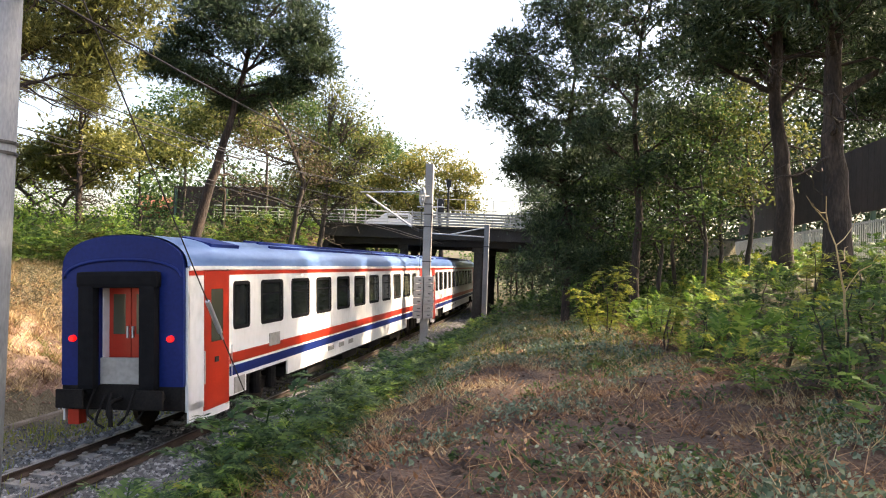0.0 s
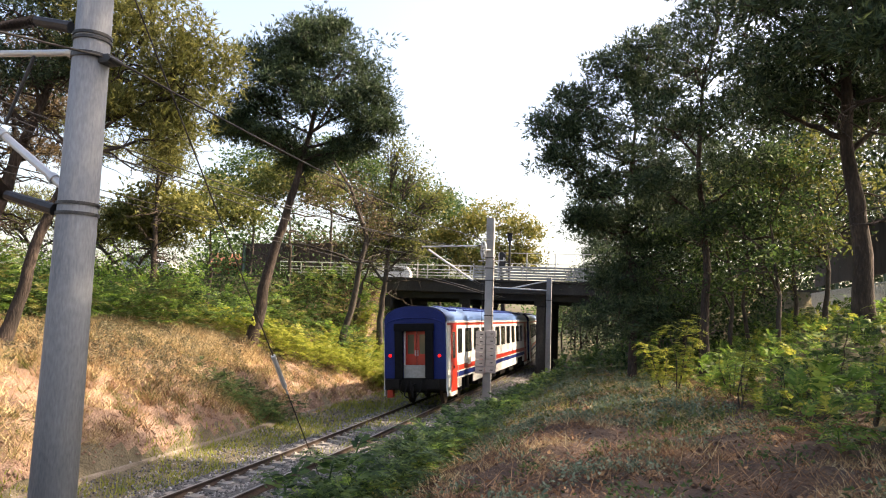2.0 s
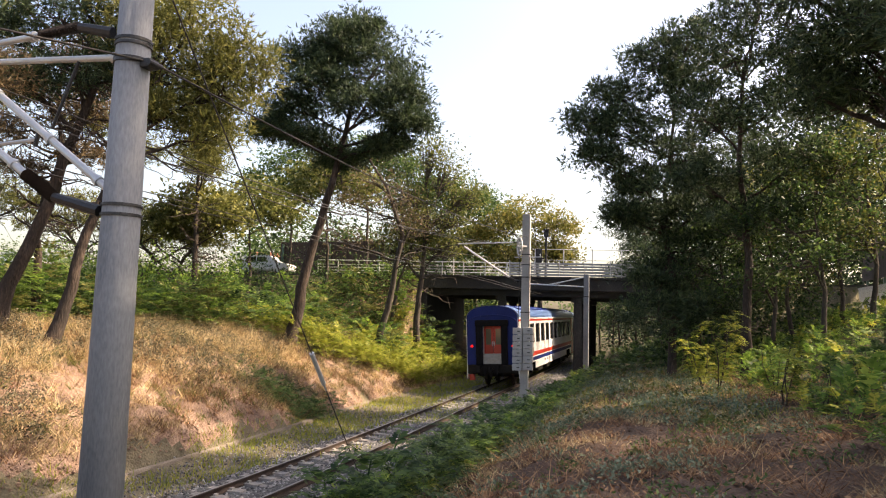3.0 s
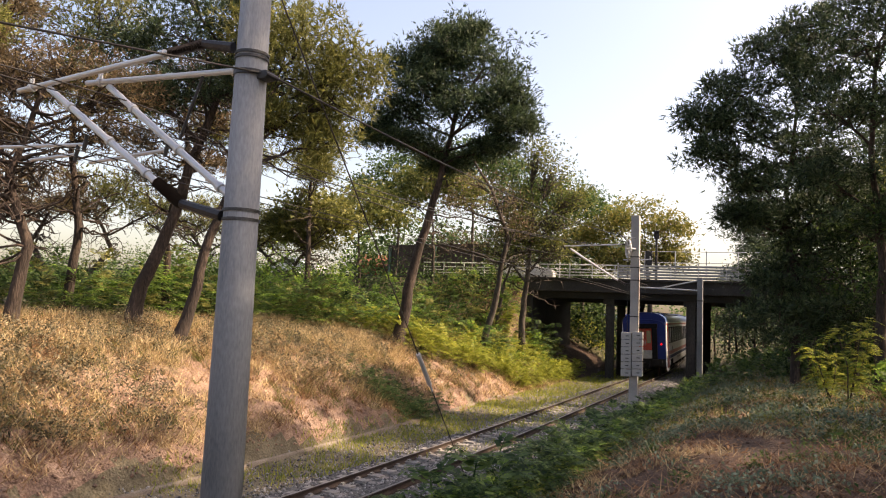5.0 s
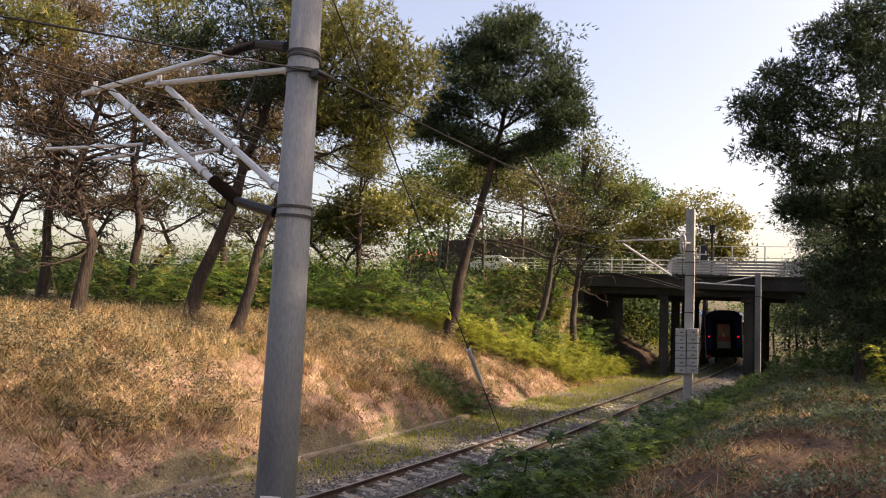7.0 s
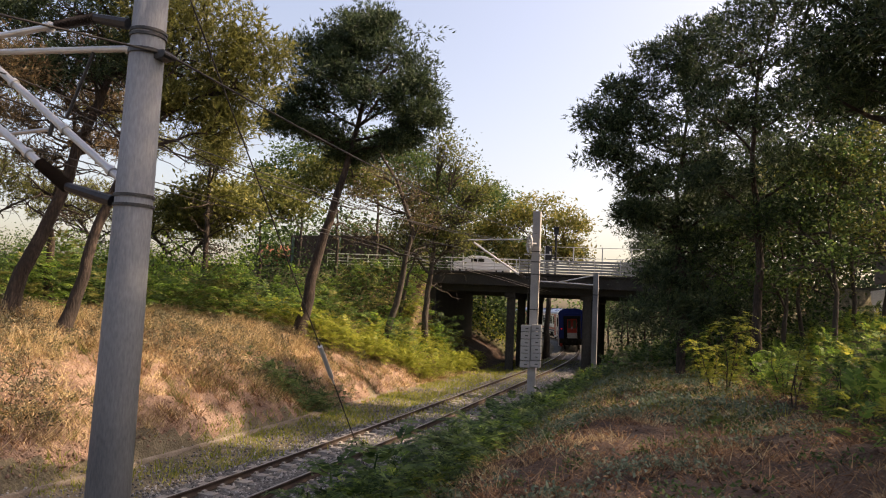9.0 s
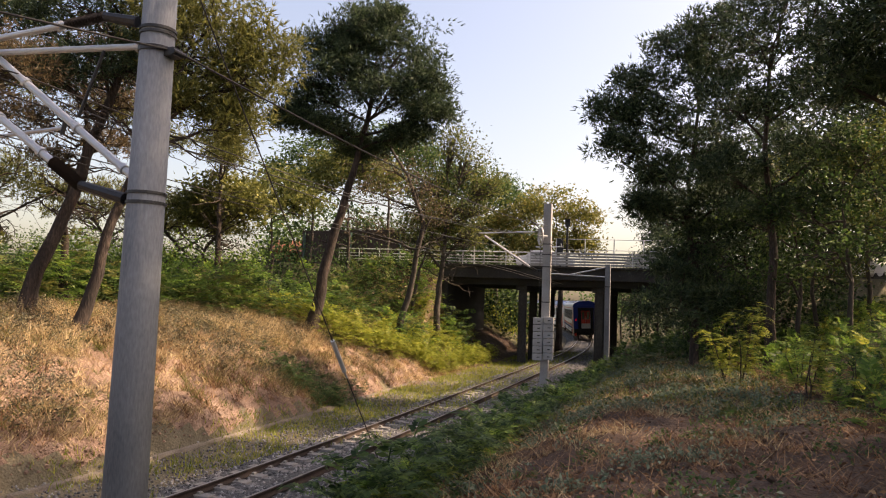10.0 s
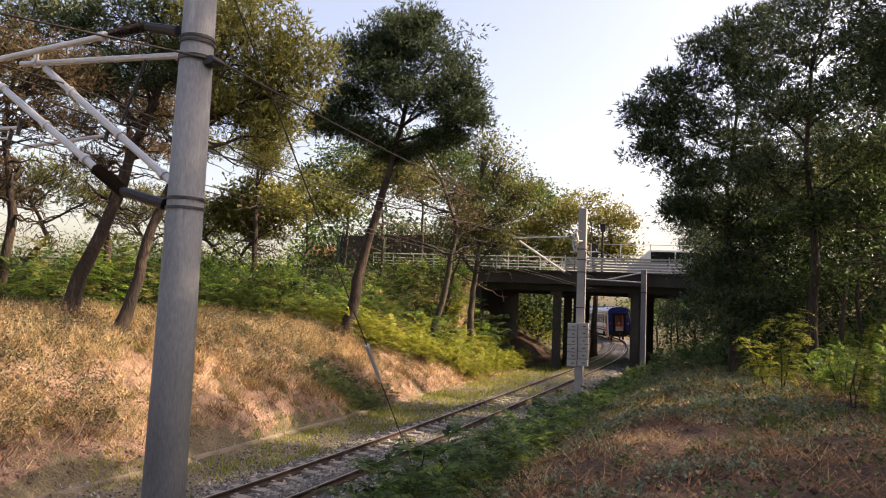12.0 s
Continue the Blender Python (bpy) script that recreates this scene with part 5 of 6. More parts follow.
def strip(n, y0, y1, d0, d1, power=1.3):
    """Random spots beside the track, denser towards y0."""
    y = y0 + (y1 - y0) * rng.random(n) ** power
    d = rng.uniform(d0, d1, n) if np.isscalar(d0) else d0
    s = line_s(y)
    k = np.hypot(1, s)
    return line_x(y) + d / k, y - d * s / k, d


def pick(mask, *arrays):
    return [a[mask] for a in arrays]


# dry grass on the left bank
X, Y, d = strip(90000, 4, 50, -15.5, -4.3)
k = wob(X, Y, 0.9, 2.0) + 0.9 * wob(X, Y, 3.1, 6.0) + rng.normal(0, 0.2, len(X)) - 0.8 * smooth(-8.5, -5.5, d) > -0.15
X, Y = pick(k, X, Y)
grass("dry_grass", X, Y, rng.uniform(0.12, 0.5, len(X)), 0.011, rng.uniform(0.7, 0.995, len(X)), "straw", "sun-bleached dry grass lying on the left bank")
X, Y, d = strip(19000, 4, 46, -15, -4.2)
k = wob(X, Y, 0.6, 5.0) + rng.normal(0, 0.3, len(X)) > -0.05
X, Y = pick(k, X, Y)
grass("dead_stalks", X, Y, rng.uniform(0.15, 0.55, len(X)), 0.008, rng.uniform(0.5, 0.98, len(X)), "redstraw", "brown dead stalks on the bank")
X, Y, d = strip(14000, 6, 46, -15, -5)
k = wob(X, Y, 0.55, 8.0) + rng.normal(0, 0.3, len(X)) > 0.3
X, Y = pick(k, X, Y)
C = np.stack([X, Y, ground(X, Y)], -1)
C = (C[:, None] + np.abs(rng.normal(0, 1, (len(X), 7, 3))) * np.array([0.12, 0.12, 0.2])).reshape(-1, 3)
tagged(new("low_weeds", npmesh("low_weeds", *leaves(C, np.full(len(C), 0.06), 0.1, 0.35), M["pinelight"])), "olive low weeds among the dry grass", "weeds", kind="stuff")

def weeds(name, X, Y, per, radius, height, size, material, label, slim=0.45):
    """Single low plants: leaves gathered round each spot, standing over their own shade."""
    n = len(X)
    big = rng.uniform(0.5, 1.4, (n, 1))
    a, r = rng.uniform(0, 2 * np.pi, (n, per)), radius * big * np.sqrt(rng.random((n, per)))
    x, y = X[:, None] + r * np.cos(a), Y[:, None] + r * np.sin(a)
    z = ground(x, y) + height * big * (0.15 + 0.85 * rng.random((n, per))) * (1.1 - 0.7 * (r / (radius * big)) ** 2)
    C = np.stack([x, y, z], -1).reshape(-1, 3)
    return tagged(new(name, npmesh(name, *leaves(C, rng.uniform(0.7, 1.3, len(C)) * size, 0.45, slim), M[material])), label, "weeds", kind="stuff")


def tussocks(name, X, Y, per, radius, h0, h1, w, lean0, lean1, material, label):
    """Tufts of blades gathered round each spot."""
    big = rng.uniform(0.6, 1.4, (len(X), 1))
    x = (X[:, None] + rng.normal(0, radius, (len(X), per)) * big).ravel()
    y = (Y[:, None] + rng.normal(0, radius, (len(Y), per)) * big).ravel()
    return grass(name, x, y, rng.uniform(h0, h1, len(x)) * np.repeat(big[:, 0], per), w, rng.uniform(lean0, lean1, len(x)), material, label, 0.04)


# tussocks that stand out of the dry grass, weeds in patches between them
for n, mt, lab, w, seed, cut in ((2300, "straw", "pale grass tussocks on the bank", 0.013, 3.0, -0.15), (700, "pinelight", "olive grass tussocks on the bank", 0.011, 7.0, 0.0), (1200, "redstraw", "dark brown tussocks on the bank", 0.011, 11.0, -0.1)):
    X, Y, d = strip(n * 2, 5, 46, -15, -4.5, 1.2)
    k = wob(X, Y, 0.5, seed) + rng.normal(0, 0.2, len(X)) > cut
    X, Y = pick(k, X, Y)
    tussocks("grass_tussocks", X, Y, 26, 0.1, 0.15, 0.45, w, 0.5, 0.97, mt, lab)
X, Y, d = strip(4600, 6, 44, -14, -5.2, 1.2)
k = wob(X, Y, 0.45, 17.0) + rng.normal(0, 0.2, len(X)) + 0.5 * smooth(-6.2, -8.5, d) * smooth(-13, -10, d) > 0.15
X, Y = pick(k, X, Y)
weeds("bank_weeds", X, Y, 36, 0.25, 0.45, 0.095, "drygreen", "dusty olive weeds in patches on the dry bank", 0.3)
X, Y, d = strip(800, 14, 36, -13, -7.5, 1.0)
k = wob(X, Y, 0.4, 23.0) + rng.normal(0, 0.2, len(X)) > 0.0
X, Y = pick(k, X, Y)
tussocks("golden_grass", X, Y, 34, 0.13, 0.25, 0.65, 0.007, 0.2, 0.85, "straw", "tall golden grass on the upper bank")
# clods and rubble of the bare bank's foot
X, Y, d = strip(1500, 6, 40, -6.4, -4.2, 1.2)
R = rng.uniform(0.02, 0.06, len(X)) * (0.6 + 0.4 * rng.random(len(X)))
tagged(new("earth_clods", npmesh("earth_clods", *stones(np.stack([X, Y, ground(X, Y) + R * 0.1], -1), R), M["bankearth"])), "clods of reddish earth on the bare lower bank", "soil", kind="stuff")

# verge between gutter and track, and grass creeping between the rails
for n, d0, d1 in ((22000, -4.3, -1.9), (13000, -1.6, 1.6), (8000, 2.2, 3.4)):
    X, Y, d = strip(n, 5, 62, d0, d1, 1.2)
    k = wob(X, Y, 0.8, 1.0) + rng.normal(0, 0.3, len(X)) + np.where(np.abs(d) < 1.7, smooth(18, 30, Y) * 0.9 - 0.6, np.where(d < 0, smooth(10, 24, Y) * 0.8 - 0.5, 0.0)) > 0.05
    X, Y, d = pick(k, X, Y, d)
    z = np.where(np.abs(d) < 1.9, line_z(Y) - 0.2, ground(X, Y))
    h = rng.uniform(0.06, 0.27, len(X))
    tagged(new("verge_grass", npmesh("verge_grass", *blades(np.stack([X, Y, z], -1), h, np.full(len(h), 0.015), rng.uniform(0.2, 0.8, len(h))), M["yellowgreen"])), "short yellow green grass along the track", "grass", kind="stuff")

# feathery green shrubs of the left bank
LIM = ([0, 20, 26, 30, 35, 40, 54], [15, 13.0, 10.5, 8.2, 5.8, 4.6, 4.4])
for n, mt, lab, y0 in ((190, "green", "dense feathery green shrubs on the upper bank", 18), (170, "midgreen", "deep green feathery shrubs on the upper bank", 18), (150, "pinelight", "olive feathery shrubs on the upper bank", 18), (620, "yellowgreen", "sunlit yellow green ground cover near the bridge", 31)):
    y = rng.uniform(y0, 51, n)
    lo = np.interp(y, *LIM)
    dd = -(lo + rng.random(n) ** 1.2 * (9 if mt != "yellowgreen" else 4.0) + (1.5 if mt != "yellowgreen" else 0))
    s = line_s(y)
    X, Y = line_x(y) + dd / np.hypot(1, s), y - dd * s / np.hypot(1, s)
    h = rng.uniform(0.9, 1.9, n) * (1.15 + 0.75 * wob(X, Y, 0.45, 1.0)) if mt != "yellowgreen" else rng.uniform(0.6, 1.3, n)
    clump = wob(X, Y, 0.8, 3.0 + n) > -0.35
    frond_bed("bank_shrubs", X[clump], Y[clump], np.clip(h[clump], 0.5, 3.4), 11, mt, lab, 0.4, 1.05, 7)
# dark bushes low on the bank, in the dent made for a cast shadow
for az, dist, r in ((18.2, 28.6, 0.9), (19.8, 28.2, 1.0), (21.2, 27.6, 0.8)):
    x, y, z = at(az, dist)
    n = 30
    frond_bed("dark_bush", x + rng.normal(0, r * 0.7, n), y + rng.normal(0, r * 0.7, n), rng.uniform(0.4, 0.9, n), 11, "midgreen", "low dark green bush in a dent shaped for shade")

# hedge at the back of the left bank and woods in the distance
def leaf_mass(name, az0, az1, d0, d1, z0, z1, n, size, material, label):
    az, dist = np.radians(rng.uniform(az0, az1, n)), rng.uniform(d0, d1, n)
    X, Y = -dist * np.sin(az), dist * np.cos(az)
    top = z0 + (z1 - z0) * (0.62 + 0.38 * wob(az * 60, dist * 0.3, 1.0, d0))
    keep = np.abs(lateral(X, Y)) > 4.2
    X, Y, top, n = X[keep], Y[keep], top[keep], int(keep.sum())
    base = np.stack([X, Y, ground(X, Y) + z0 + (top - z0) * rng.random(n)], -1)
    C = (base[:, None] + rng.normal(0, 1, (n, 9, 3)) * np.array([0.7, 0.7, 0.45]) * size * 3).reshape(-1, 3)
    tagged(new(name, npmesh(name, *leaves(C, np.full(len(C), size), slim=0.7), M[material])), label, "trees", kind="stuff")


leaf_mass("hedge", 34, 64, 33, 40, 0.2, 2.6, 1500, 0.16, "midgreen", "dark green hedge behind the trees of the bank")
leaf_mass("hedge", 24, 40, 36, 46, 0.2, 4.4, 1500, 0.16, "green", "fresh green hedge behind the trees of the bank")
leaf_mass("far_woods", 22, 64, 95, 140, 0.3, 4.5, 1500, 0.4, "midgreen", "low distant green woods")
leaf_mass("far_woods", -60, 22, 95, 150, 0.5, 9.5, 2200, 0.6, "midgreen", "distant green woods")
leaf_mass("far_woods", 3, 24, 66, 90, 0.5, 12.5, 3200, 0.4, "midgreen", "dense trees beyond the road")
for src, x, y, turn, sc in ((R2, 13.5, 70.0, 40, 1.0), (R2, 11.0, 79.0, 150, 1.0), (R2, 12.0, 88.0, 80, 1.1), (R3, 18.0, 67.0, 20, 1.1)):
    copy_thing(src, Matrix.Translation((x, y, gz(x, y))) @ pose(0, 0, 0, 0, 0, turn) @ Matrix.Scale(sc, 4))
leaf_mass("sunny_bushes", 2.8, 9.0, 68, 80, 0.1, 3.6, 420, 0.26, "yellowgreen", "sunlit yellow green bushes beyond the bridge")
leaf_mass("far_woods", -14, 12, 65, 92, 0.1, 6.0, 2200, 0.28, "pine", "leafy growth beyond the bridge")
n = 3000
X, Y = rng.uniform(-62, -9.6, n), rng.uniform(45.5, 51.4, n)
C = np.stack([X, Y, ground(X, Y) + rng.uniform(0.1, 4.2, n) * (0.45 + 0.55 * smooth(-11, -16, X)) * (0.6 + 0.4 * wob(X, Y, 0.5, 2.0))], -1)
C = (C[:, None] + rng.normal(0, 0.5, (n, 10, 3))).reshape(-1, 3)
tagged(new("roadside_bushes", npmesh("roadside_bushes", *leaves(C, np.full(len(C), 0.2), slim=0.6), M["midgreen"])), "dark green bushes along the road embankment", "bushes", kind="stuff")
leaf_mass("thicket", -20.5, -9, 38, 46, 0.2, 8.0, 1300, 0.2, "midgreen", "dark thicket behind the right hand trees")

leaf_mass("thicket", -22.5, -14.5, 40, 50, 3.0, 20.0, 1700, 0.24, "pine", "dark crowns of the trees further back")
leaf_mass("thicket", -33, -20, 46, 56, 5.0, 22.0, 2000, 0.26, "pine", "dark pine crowns behind the hoarding")
leaf_mass("thicket", -36, -21, 70, 86, 0.5, 25.0, 3000, 0.4, "pine", "dark trees behind the hoarding")

# green strip between the track and the mound
STRIP_Y, STRIP_IN, STRIP_OUT = [6, 12, 20, 28, 40, 50], [5.1, 4.8, 3.9, 3.4, 3.1, 2.8], [6.5, 6.1, 5.6, 5.3, 5.0, 5.2]
for n, mt, h0, h1 in ((380, "green", 0.3, 0.7), (420, "midgreen", 0.3, 0.7), (90, "yellowgreen", 0.3, 0.6)):
    y = 6 + 42 * rng.random(n) ** 1.2
    dd = np.interp(y, STRIP_Y, STRIP_IN) + (np.interp(y, STRIP_Y, STRIP_OUT) - np.interp(y, STRIP_Y, STRIP_IN)) * rng.random(n)
    s = line_s(y)
    frond_bed("slope_ferns", line_x(y) + dd / np.hypot(1, s), y - dd * s / np.hypot(1, s), rng.uniform(h0, h1, n), 8, mt, "feathery green plants on the slope beside the track", 0.3, 0.7, 8)

n = 90
y = 8 + 22 * rng.random(n) ** 1.2
dd = np.interp(y, STRIP_Y, STRIP_IN) + 0.4 + 1.0 * rng.random(n)
s = line_s(y)
frond_bed("broad_ferns", line_x(y) + dd / np.hypot(1, s), y - dd * s / np.hypot(1, s), rng.uniform(0.6, 1.0, n), 9, "midgreen", "broad deep green fronds beside the track", 0.3, 0.85, 10)

# the mound: dark soil under a tangle of brown stalks, weeds in patches, tufts of gold straw
X, Y, d = strip(30000, 2.5, 46, 5.7, 13, 1.8)
k = wob(X, Y, 1.2, 6.0) + 0.8 * wob(X, Y, 3.7, 2.0) + rng.normal(0, 0.15, len(X)) > 0.0
X, Y = pick(k, X, Y)
grass("brown_litter", X, Y, rng.uniform(0.12, 0.6, len(X)), 0.006, 0.998 - 0.35 * rng.random(len(X)) ** 4, "redstraw", "tangle of brown dead stalks on the mound", 0.12)
X, Y, d = strip(1300, 2.5, 40, 5.9, 13, 1.6)
k = wob(X, Y, 1.0, 9.0) + rng.normal(0, 0.25, len(X)) > 0.0
X, Y = pick(k, X, Y)
tussocks("dead_tufts", X, Y, 34, 0.13, 0.12, 0.38, 0.005, 0.7, 0.99, "redstraw", "matted tufts of red brown dead grass on the mound")
X, Y, d = strip(1500, 2.5, 46, 6.0, 12.4, 1.5)
k = wob(X, Y, 0.8, 14.0) + rng.normal(0, 0.2, len(X)) + smooth(17, 24, Y) * 0.5 > 0.3
X, Y = pick(k, X, Y)
tussocks("straw_tufts", X, Y, 36, 0.14, 0.1, 0.3, 0.005, 0.6, 0.99, "straw", "tufts of pale golden straw on the mound")
X, Y, d = strip(2600, 2.5, 46, 5.4, 12.2, 1.5)
k = wob(X, Y, 1.3, 12.0) + 0.6 * wob(X, Y, 0.6, 3.0) + rng.normal(0, 0.12, len(X)) + 0.6 * (1 - smooth(6.0, 7.4, d)) > 0.32
X, Y = pick(k, X, Y)
weeds("grey_weeds", X, Y, 36, 0.19, 0.2, 0.06, "bluegreen", "grey green weeds in patches on the mound", 0.55)
X, Y, d = strip(700, 2.5, 30, 6.0, 13, 1.4)
k = wob(X, Y, 1.1, 31.0) + rng.normal(0, 0.2, len(X)) > 0.2
X, Y = pick(k, X, Y)
weeds("green_weeds", X, Y, 40, 0.2, 0.24, 0.065, "midgreen", "deep green weeds among the dead stalks of the mound", 0.4)
X, Y, d = strip(9000, 16, 48, 5.6, 11.0, 1.0)
k = wob(X, Y, 0.6, 15.0) + rng.normal(0, 0.3, len(X)) > 0.1
X, Y = pick(k, X, Y)
grass("mound_grass", X, Y, rng.uniform(0.1, 0.35, len(X)), 0.012, rng.uniform(0.2, 0.8, len(X)), "yellowgreen", "yellow green grass at the far end of the mound")
X, Y, d = strip(20000, 2.5, 40, 5.9, 12.5, 1.9)
k = wob(X, Y, 1.0, 21.0) + 0.6 * wob(X, Y, 3.3, 8.0) + rng.normal(0, 0.2, len(X)) > 0.0
X, Y = pick(k, X, Y)
C = np.stack([X, Y, ground(X, Y) + rng.uniform(0.01, 0.09, len(X))], -1)
tagged(new("dead_leaves", npmesh("dead_leaves", *leaves(C, rng.uniform(0.035, 0.09, len(C)), 0.5, 0.45), M["redstraw"])), "red brown dead leaves littering the mound", "leaves", kind="stuff")
X, Y, d = strip(1500, 2.5, 30, 5.8, 12.5, 1.7)
R = rng.uniform(0.015, 0.06, len(X))
tagged(new("soil_clods", npmesh("soil_clods", *stones(np.stack([X, Y, ground(X, Y) + R * 0.2], -1), R), M["earth"])), "dark clods of earth on the mound", "soil", kind="stuff")
# yellow straw whose pale colour imitates a patch of sun on the mound
X, Y, d = strip(900, 15, 33, 6.2, 10.5, 1.0)
k = wob(X, Y, 0.5, 4.0) + rng.normal(0, 0.25, len(X)) > -0.1
X, Y = pick(k, X, Y)
tussocks("sunlit_straw", X, Y, 24, 0.16, 0.1, 0.3, 0.009, 0.75, 0.99, "straw", "yellow straw at the far end of the mound, placed as a sun patch")

for n, mt, lab in ((1100, "bluegreen", "grey green weeds at the far end of the mound"), (450, "olive", "olive weeds at the far end of the mound")):
    X, Y, d = strip(n, 15, 44, 5.2, 10.5, 1.0)
    k = wob(X, Y, 0.9, 41.0 + n) + rng.normal(0, 0.2, len(X)) > 0.0
    X, Y = pick(k, X, Y)
    weeds("mound_weeds", X, Y, 40, 0.24, 0.26, 0.085, mt, lab, 0.5)

# right bank undergrowth
for n, mt, h0, h1, d0, d1, y1, lab in ((360, "midgreen", 0.4, 0.85, 11.2, 20, 46, "deep green ferny undergrowth of the right bank"), (150, "green", 0.35, 0.85, 10.8, 17, 42, "fresh green ferny undergrowth of the right bank"), (130, "yellowgreen", 0.35, 0.85, 11, 19, 40, "sunlit yellow green shoots of the right bank"), (150, "midgreen", 0.5, 1.2, 5.0, 11, 0, "low green growth towards the bridge"), (120, "green", 0.5, 1.1, 10.5, 18, 44, "leafy bushes under the right hand trees")):
    y = 4 + (y1 - 4) * rng.random(n) ** 0.9 if y1 else rng.uniform(37, 51, n)
    dd = rng.uniform(d0, d1, n) + (np.clip(14 - y, 0, 9) * 0.14 if y1 else 0)
    s = line_s(y)
    frond_bed("bank_ferns", line_x(y) + dd / np.hypot(1, s), y - dd * s / np.hypot(1, s), rng.uniform(h0, h1, n) * 1.15, 9, mt, lab, 0.8, 0.78, 8)


def sapling(base, h, n, material, label, size=0.55):
    """A young tree: a thin stem with feathery leaves all the way up."""
    t = thing("sapling", Matrix.Translation(base), label, "sapling", "young trees of the right bank")
    stems, V = [], []
    for k in range(3):
        e = np.array([rng.normal(0, 0.28 * h / 2), rng.normal(0, 0.28 * h / 2), h * rng.uniform(0.75, 1.0)])
        P = bend((0, 0, -0.1), e, 8, 0.03)
        stems.append(tube(P, np.linspace(0.022, 0.006, 8), 5))
        i = rng.uniform(1.5, 7, n)
        C = P[i.astype(int)] * (1 - i % 1)[:, None] + P[np.minimum(i.astype(int) + 1, 7)] * (i % 1)[:, None]
        V.append(fronds(C, rng.uniform(0, 2 * np.pi, n), rng.uniform(0.0, 0.9, n), np.full(n, size) * rng.uniform(0.6, 1.1, n), 8))
    part("stem", npmesh("stem", *gather(stems), M["greybark"]), None, t)
    part("leaves", npmesh("leaves", *gather(V), M[material]), None, t)


for az, dist, h, n, mt, lab in ((-13.2, 22.5, 2.6, 40, "yellowgreen", "tall bushy sapling with bright yellow green leaves"), (-12.2, 23.5, 1.8, 26, "yellowgreen", "bushy sapling with bright yellow green leaves"), (-17.6, 17.5, 1.3, 18, "yellowgreen", "young sapling with sunlit yellow green leaves"), (-22.4, 14.5, 1.3, 16, "yellowgreen", "young sapling with sunlit yellow green leaves"), (-27.6, 16.5, 2.0, 20, "yellowgreen", "slender sapling with sunlit yellow green leaves"), (-11.6, 26, 1.8, 22, "green", "low bushy sapling with green leaves"), (-20.4, 15.5, 1.1, 14, "green", "small feathery green sapling"),
                                (-26.2, 13.2, 1.2, 12, "green", "slender sapling with feathery green leaves"), (-29.5, 9.5, 1.3, 12, "midgreen", "dark green feathery sapling"), (-31.5, 11, 1.6, 16, "green", "sapling with feathery bright green leaves"), (-24.0, 18, 1.5, 16, "midgreen", "sapling with dark feathery leaves"), (-17.0, 19.5, 1.3, 14, "green", "young sapling with feathery green leaves")):
    sapling(at(az, dist), h, n, mt, lab)

# dry sapling without leaves
t = thing("dry_sapling", Matrix.Translation(at(-30.3, 10.5)), "bare pale dry sapling with thin twigs", "sapling")
P = bend((0, 0, -0.1), (-0.35, 0.1, 2.3), 12, 0.03)
part("stem", npmesh("stem", *tube(P, np.linspace(0.02, 0.005, 12), 6), M["straw"]), None, t)
for i in (4, 5, 6, 7, 8, 9, 10):
    e = P[i] + np.array([rng.uniform(-0.7, 0.7), rng.uniform(-0.4, 0.4), rng.uniform(0.1, 0.6)])
    part("twig", npmesh("twig", *tube(bend(P[i], e, 6, 0.03), np.linspace(0.009, 0.003, 6), 4), M["straw"]), None, t)

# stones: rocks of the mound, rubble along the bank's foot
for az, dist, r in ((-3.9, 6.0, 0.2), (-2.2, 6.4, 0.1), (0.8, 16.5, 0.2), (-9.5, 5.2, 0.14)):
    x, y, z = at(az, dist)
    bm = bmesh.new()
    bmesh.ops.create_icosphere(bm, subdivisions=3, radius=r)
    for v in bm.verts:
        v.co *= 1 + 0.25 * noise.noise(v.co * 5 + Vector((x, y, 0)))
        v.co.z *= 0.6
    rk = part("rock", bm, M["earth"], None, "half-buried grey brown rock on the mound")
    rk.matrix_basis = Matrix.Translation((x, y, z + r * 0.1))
    tagged(rk, category="rock")
X, Y, d = strip(700, 6, 30, -5.2, -4.1, 1.2)
R = rng.uniform(0.025, 0.075, len(X))
tagged(new("rubble", npmesh("rubble", *stones(np.stack([X, Y, ground(X, Y) + R * 0.1], -1), R), M["bankearth"])), "rubble along the foot of the bank", "stones", kind="stuff")

# concrete gutter edge along the bank's foot
gp = [(-4.42, -0.75), (-4.12, -0.75), (-4.12, -0.04), (-4.16, 0.0), (-4.42, 0.02)]
for y0 in np.arange(8.0, 50, 2.0):
    off = float(np.interp(y0 + 1, [0, 24, 34, 48, 60], [-0.35, -0.2, 0.3, 1.6, 1.6]))
    ob = new("gutter_edge", npmesh("gutter_edge", *swept([(a - off + 0.02 * math.sin(y0 * 1.7), b + 0.015 * math.sin(y0 * 2.9)) for a, b in gp], y0, y0 + 1.95, 0.975), M["kerbcon"]))
    tagged(ob, "weathered concrete gutter edging at the foot of the bank", "kerb", "gutter edging")

# plank lying by the tension post
pl = part("plank", bx(-0.5, 0.5, -0.12, 0.12, 0, 0.09, bevel=0.01), M["boards"], None, "dark wooden plank lying beside the post")
pl.matrix_basis = pose(0.45, 35.2, gz(0.45, 35.2) + 0.05, 0, 4, -25)
tagged(pl, category="plank")


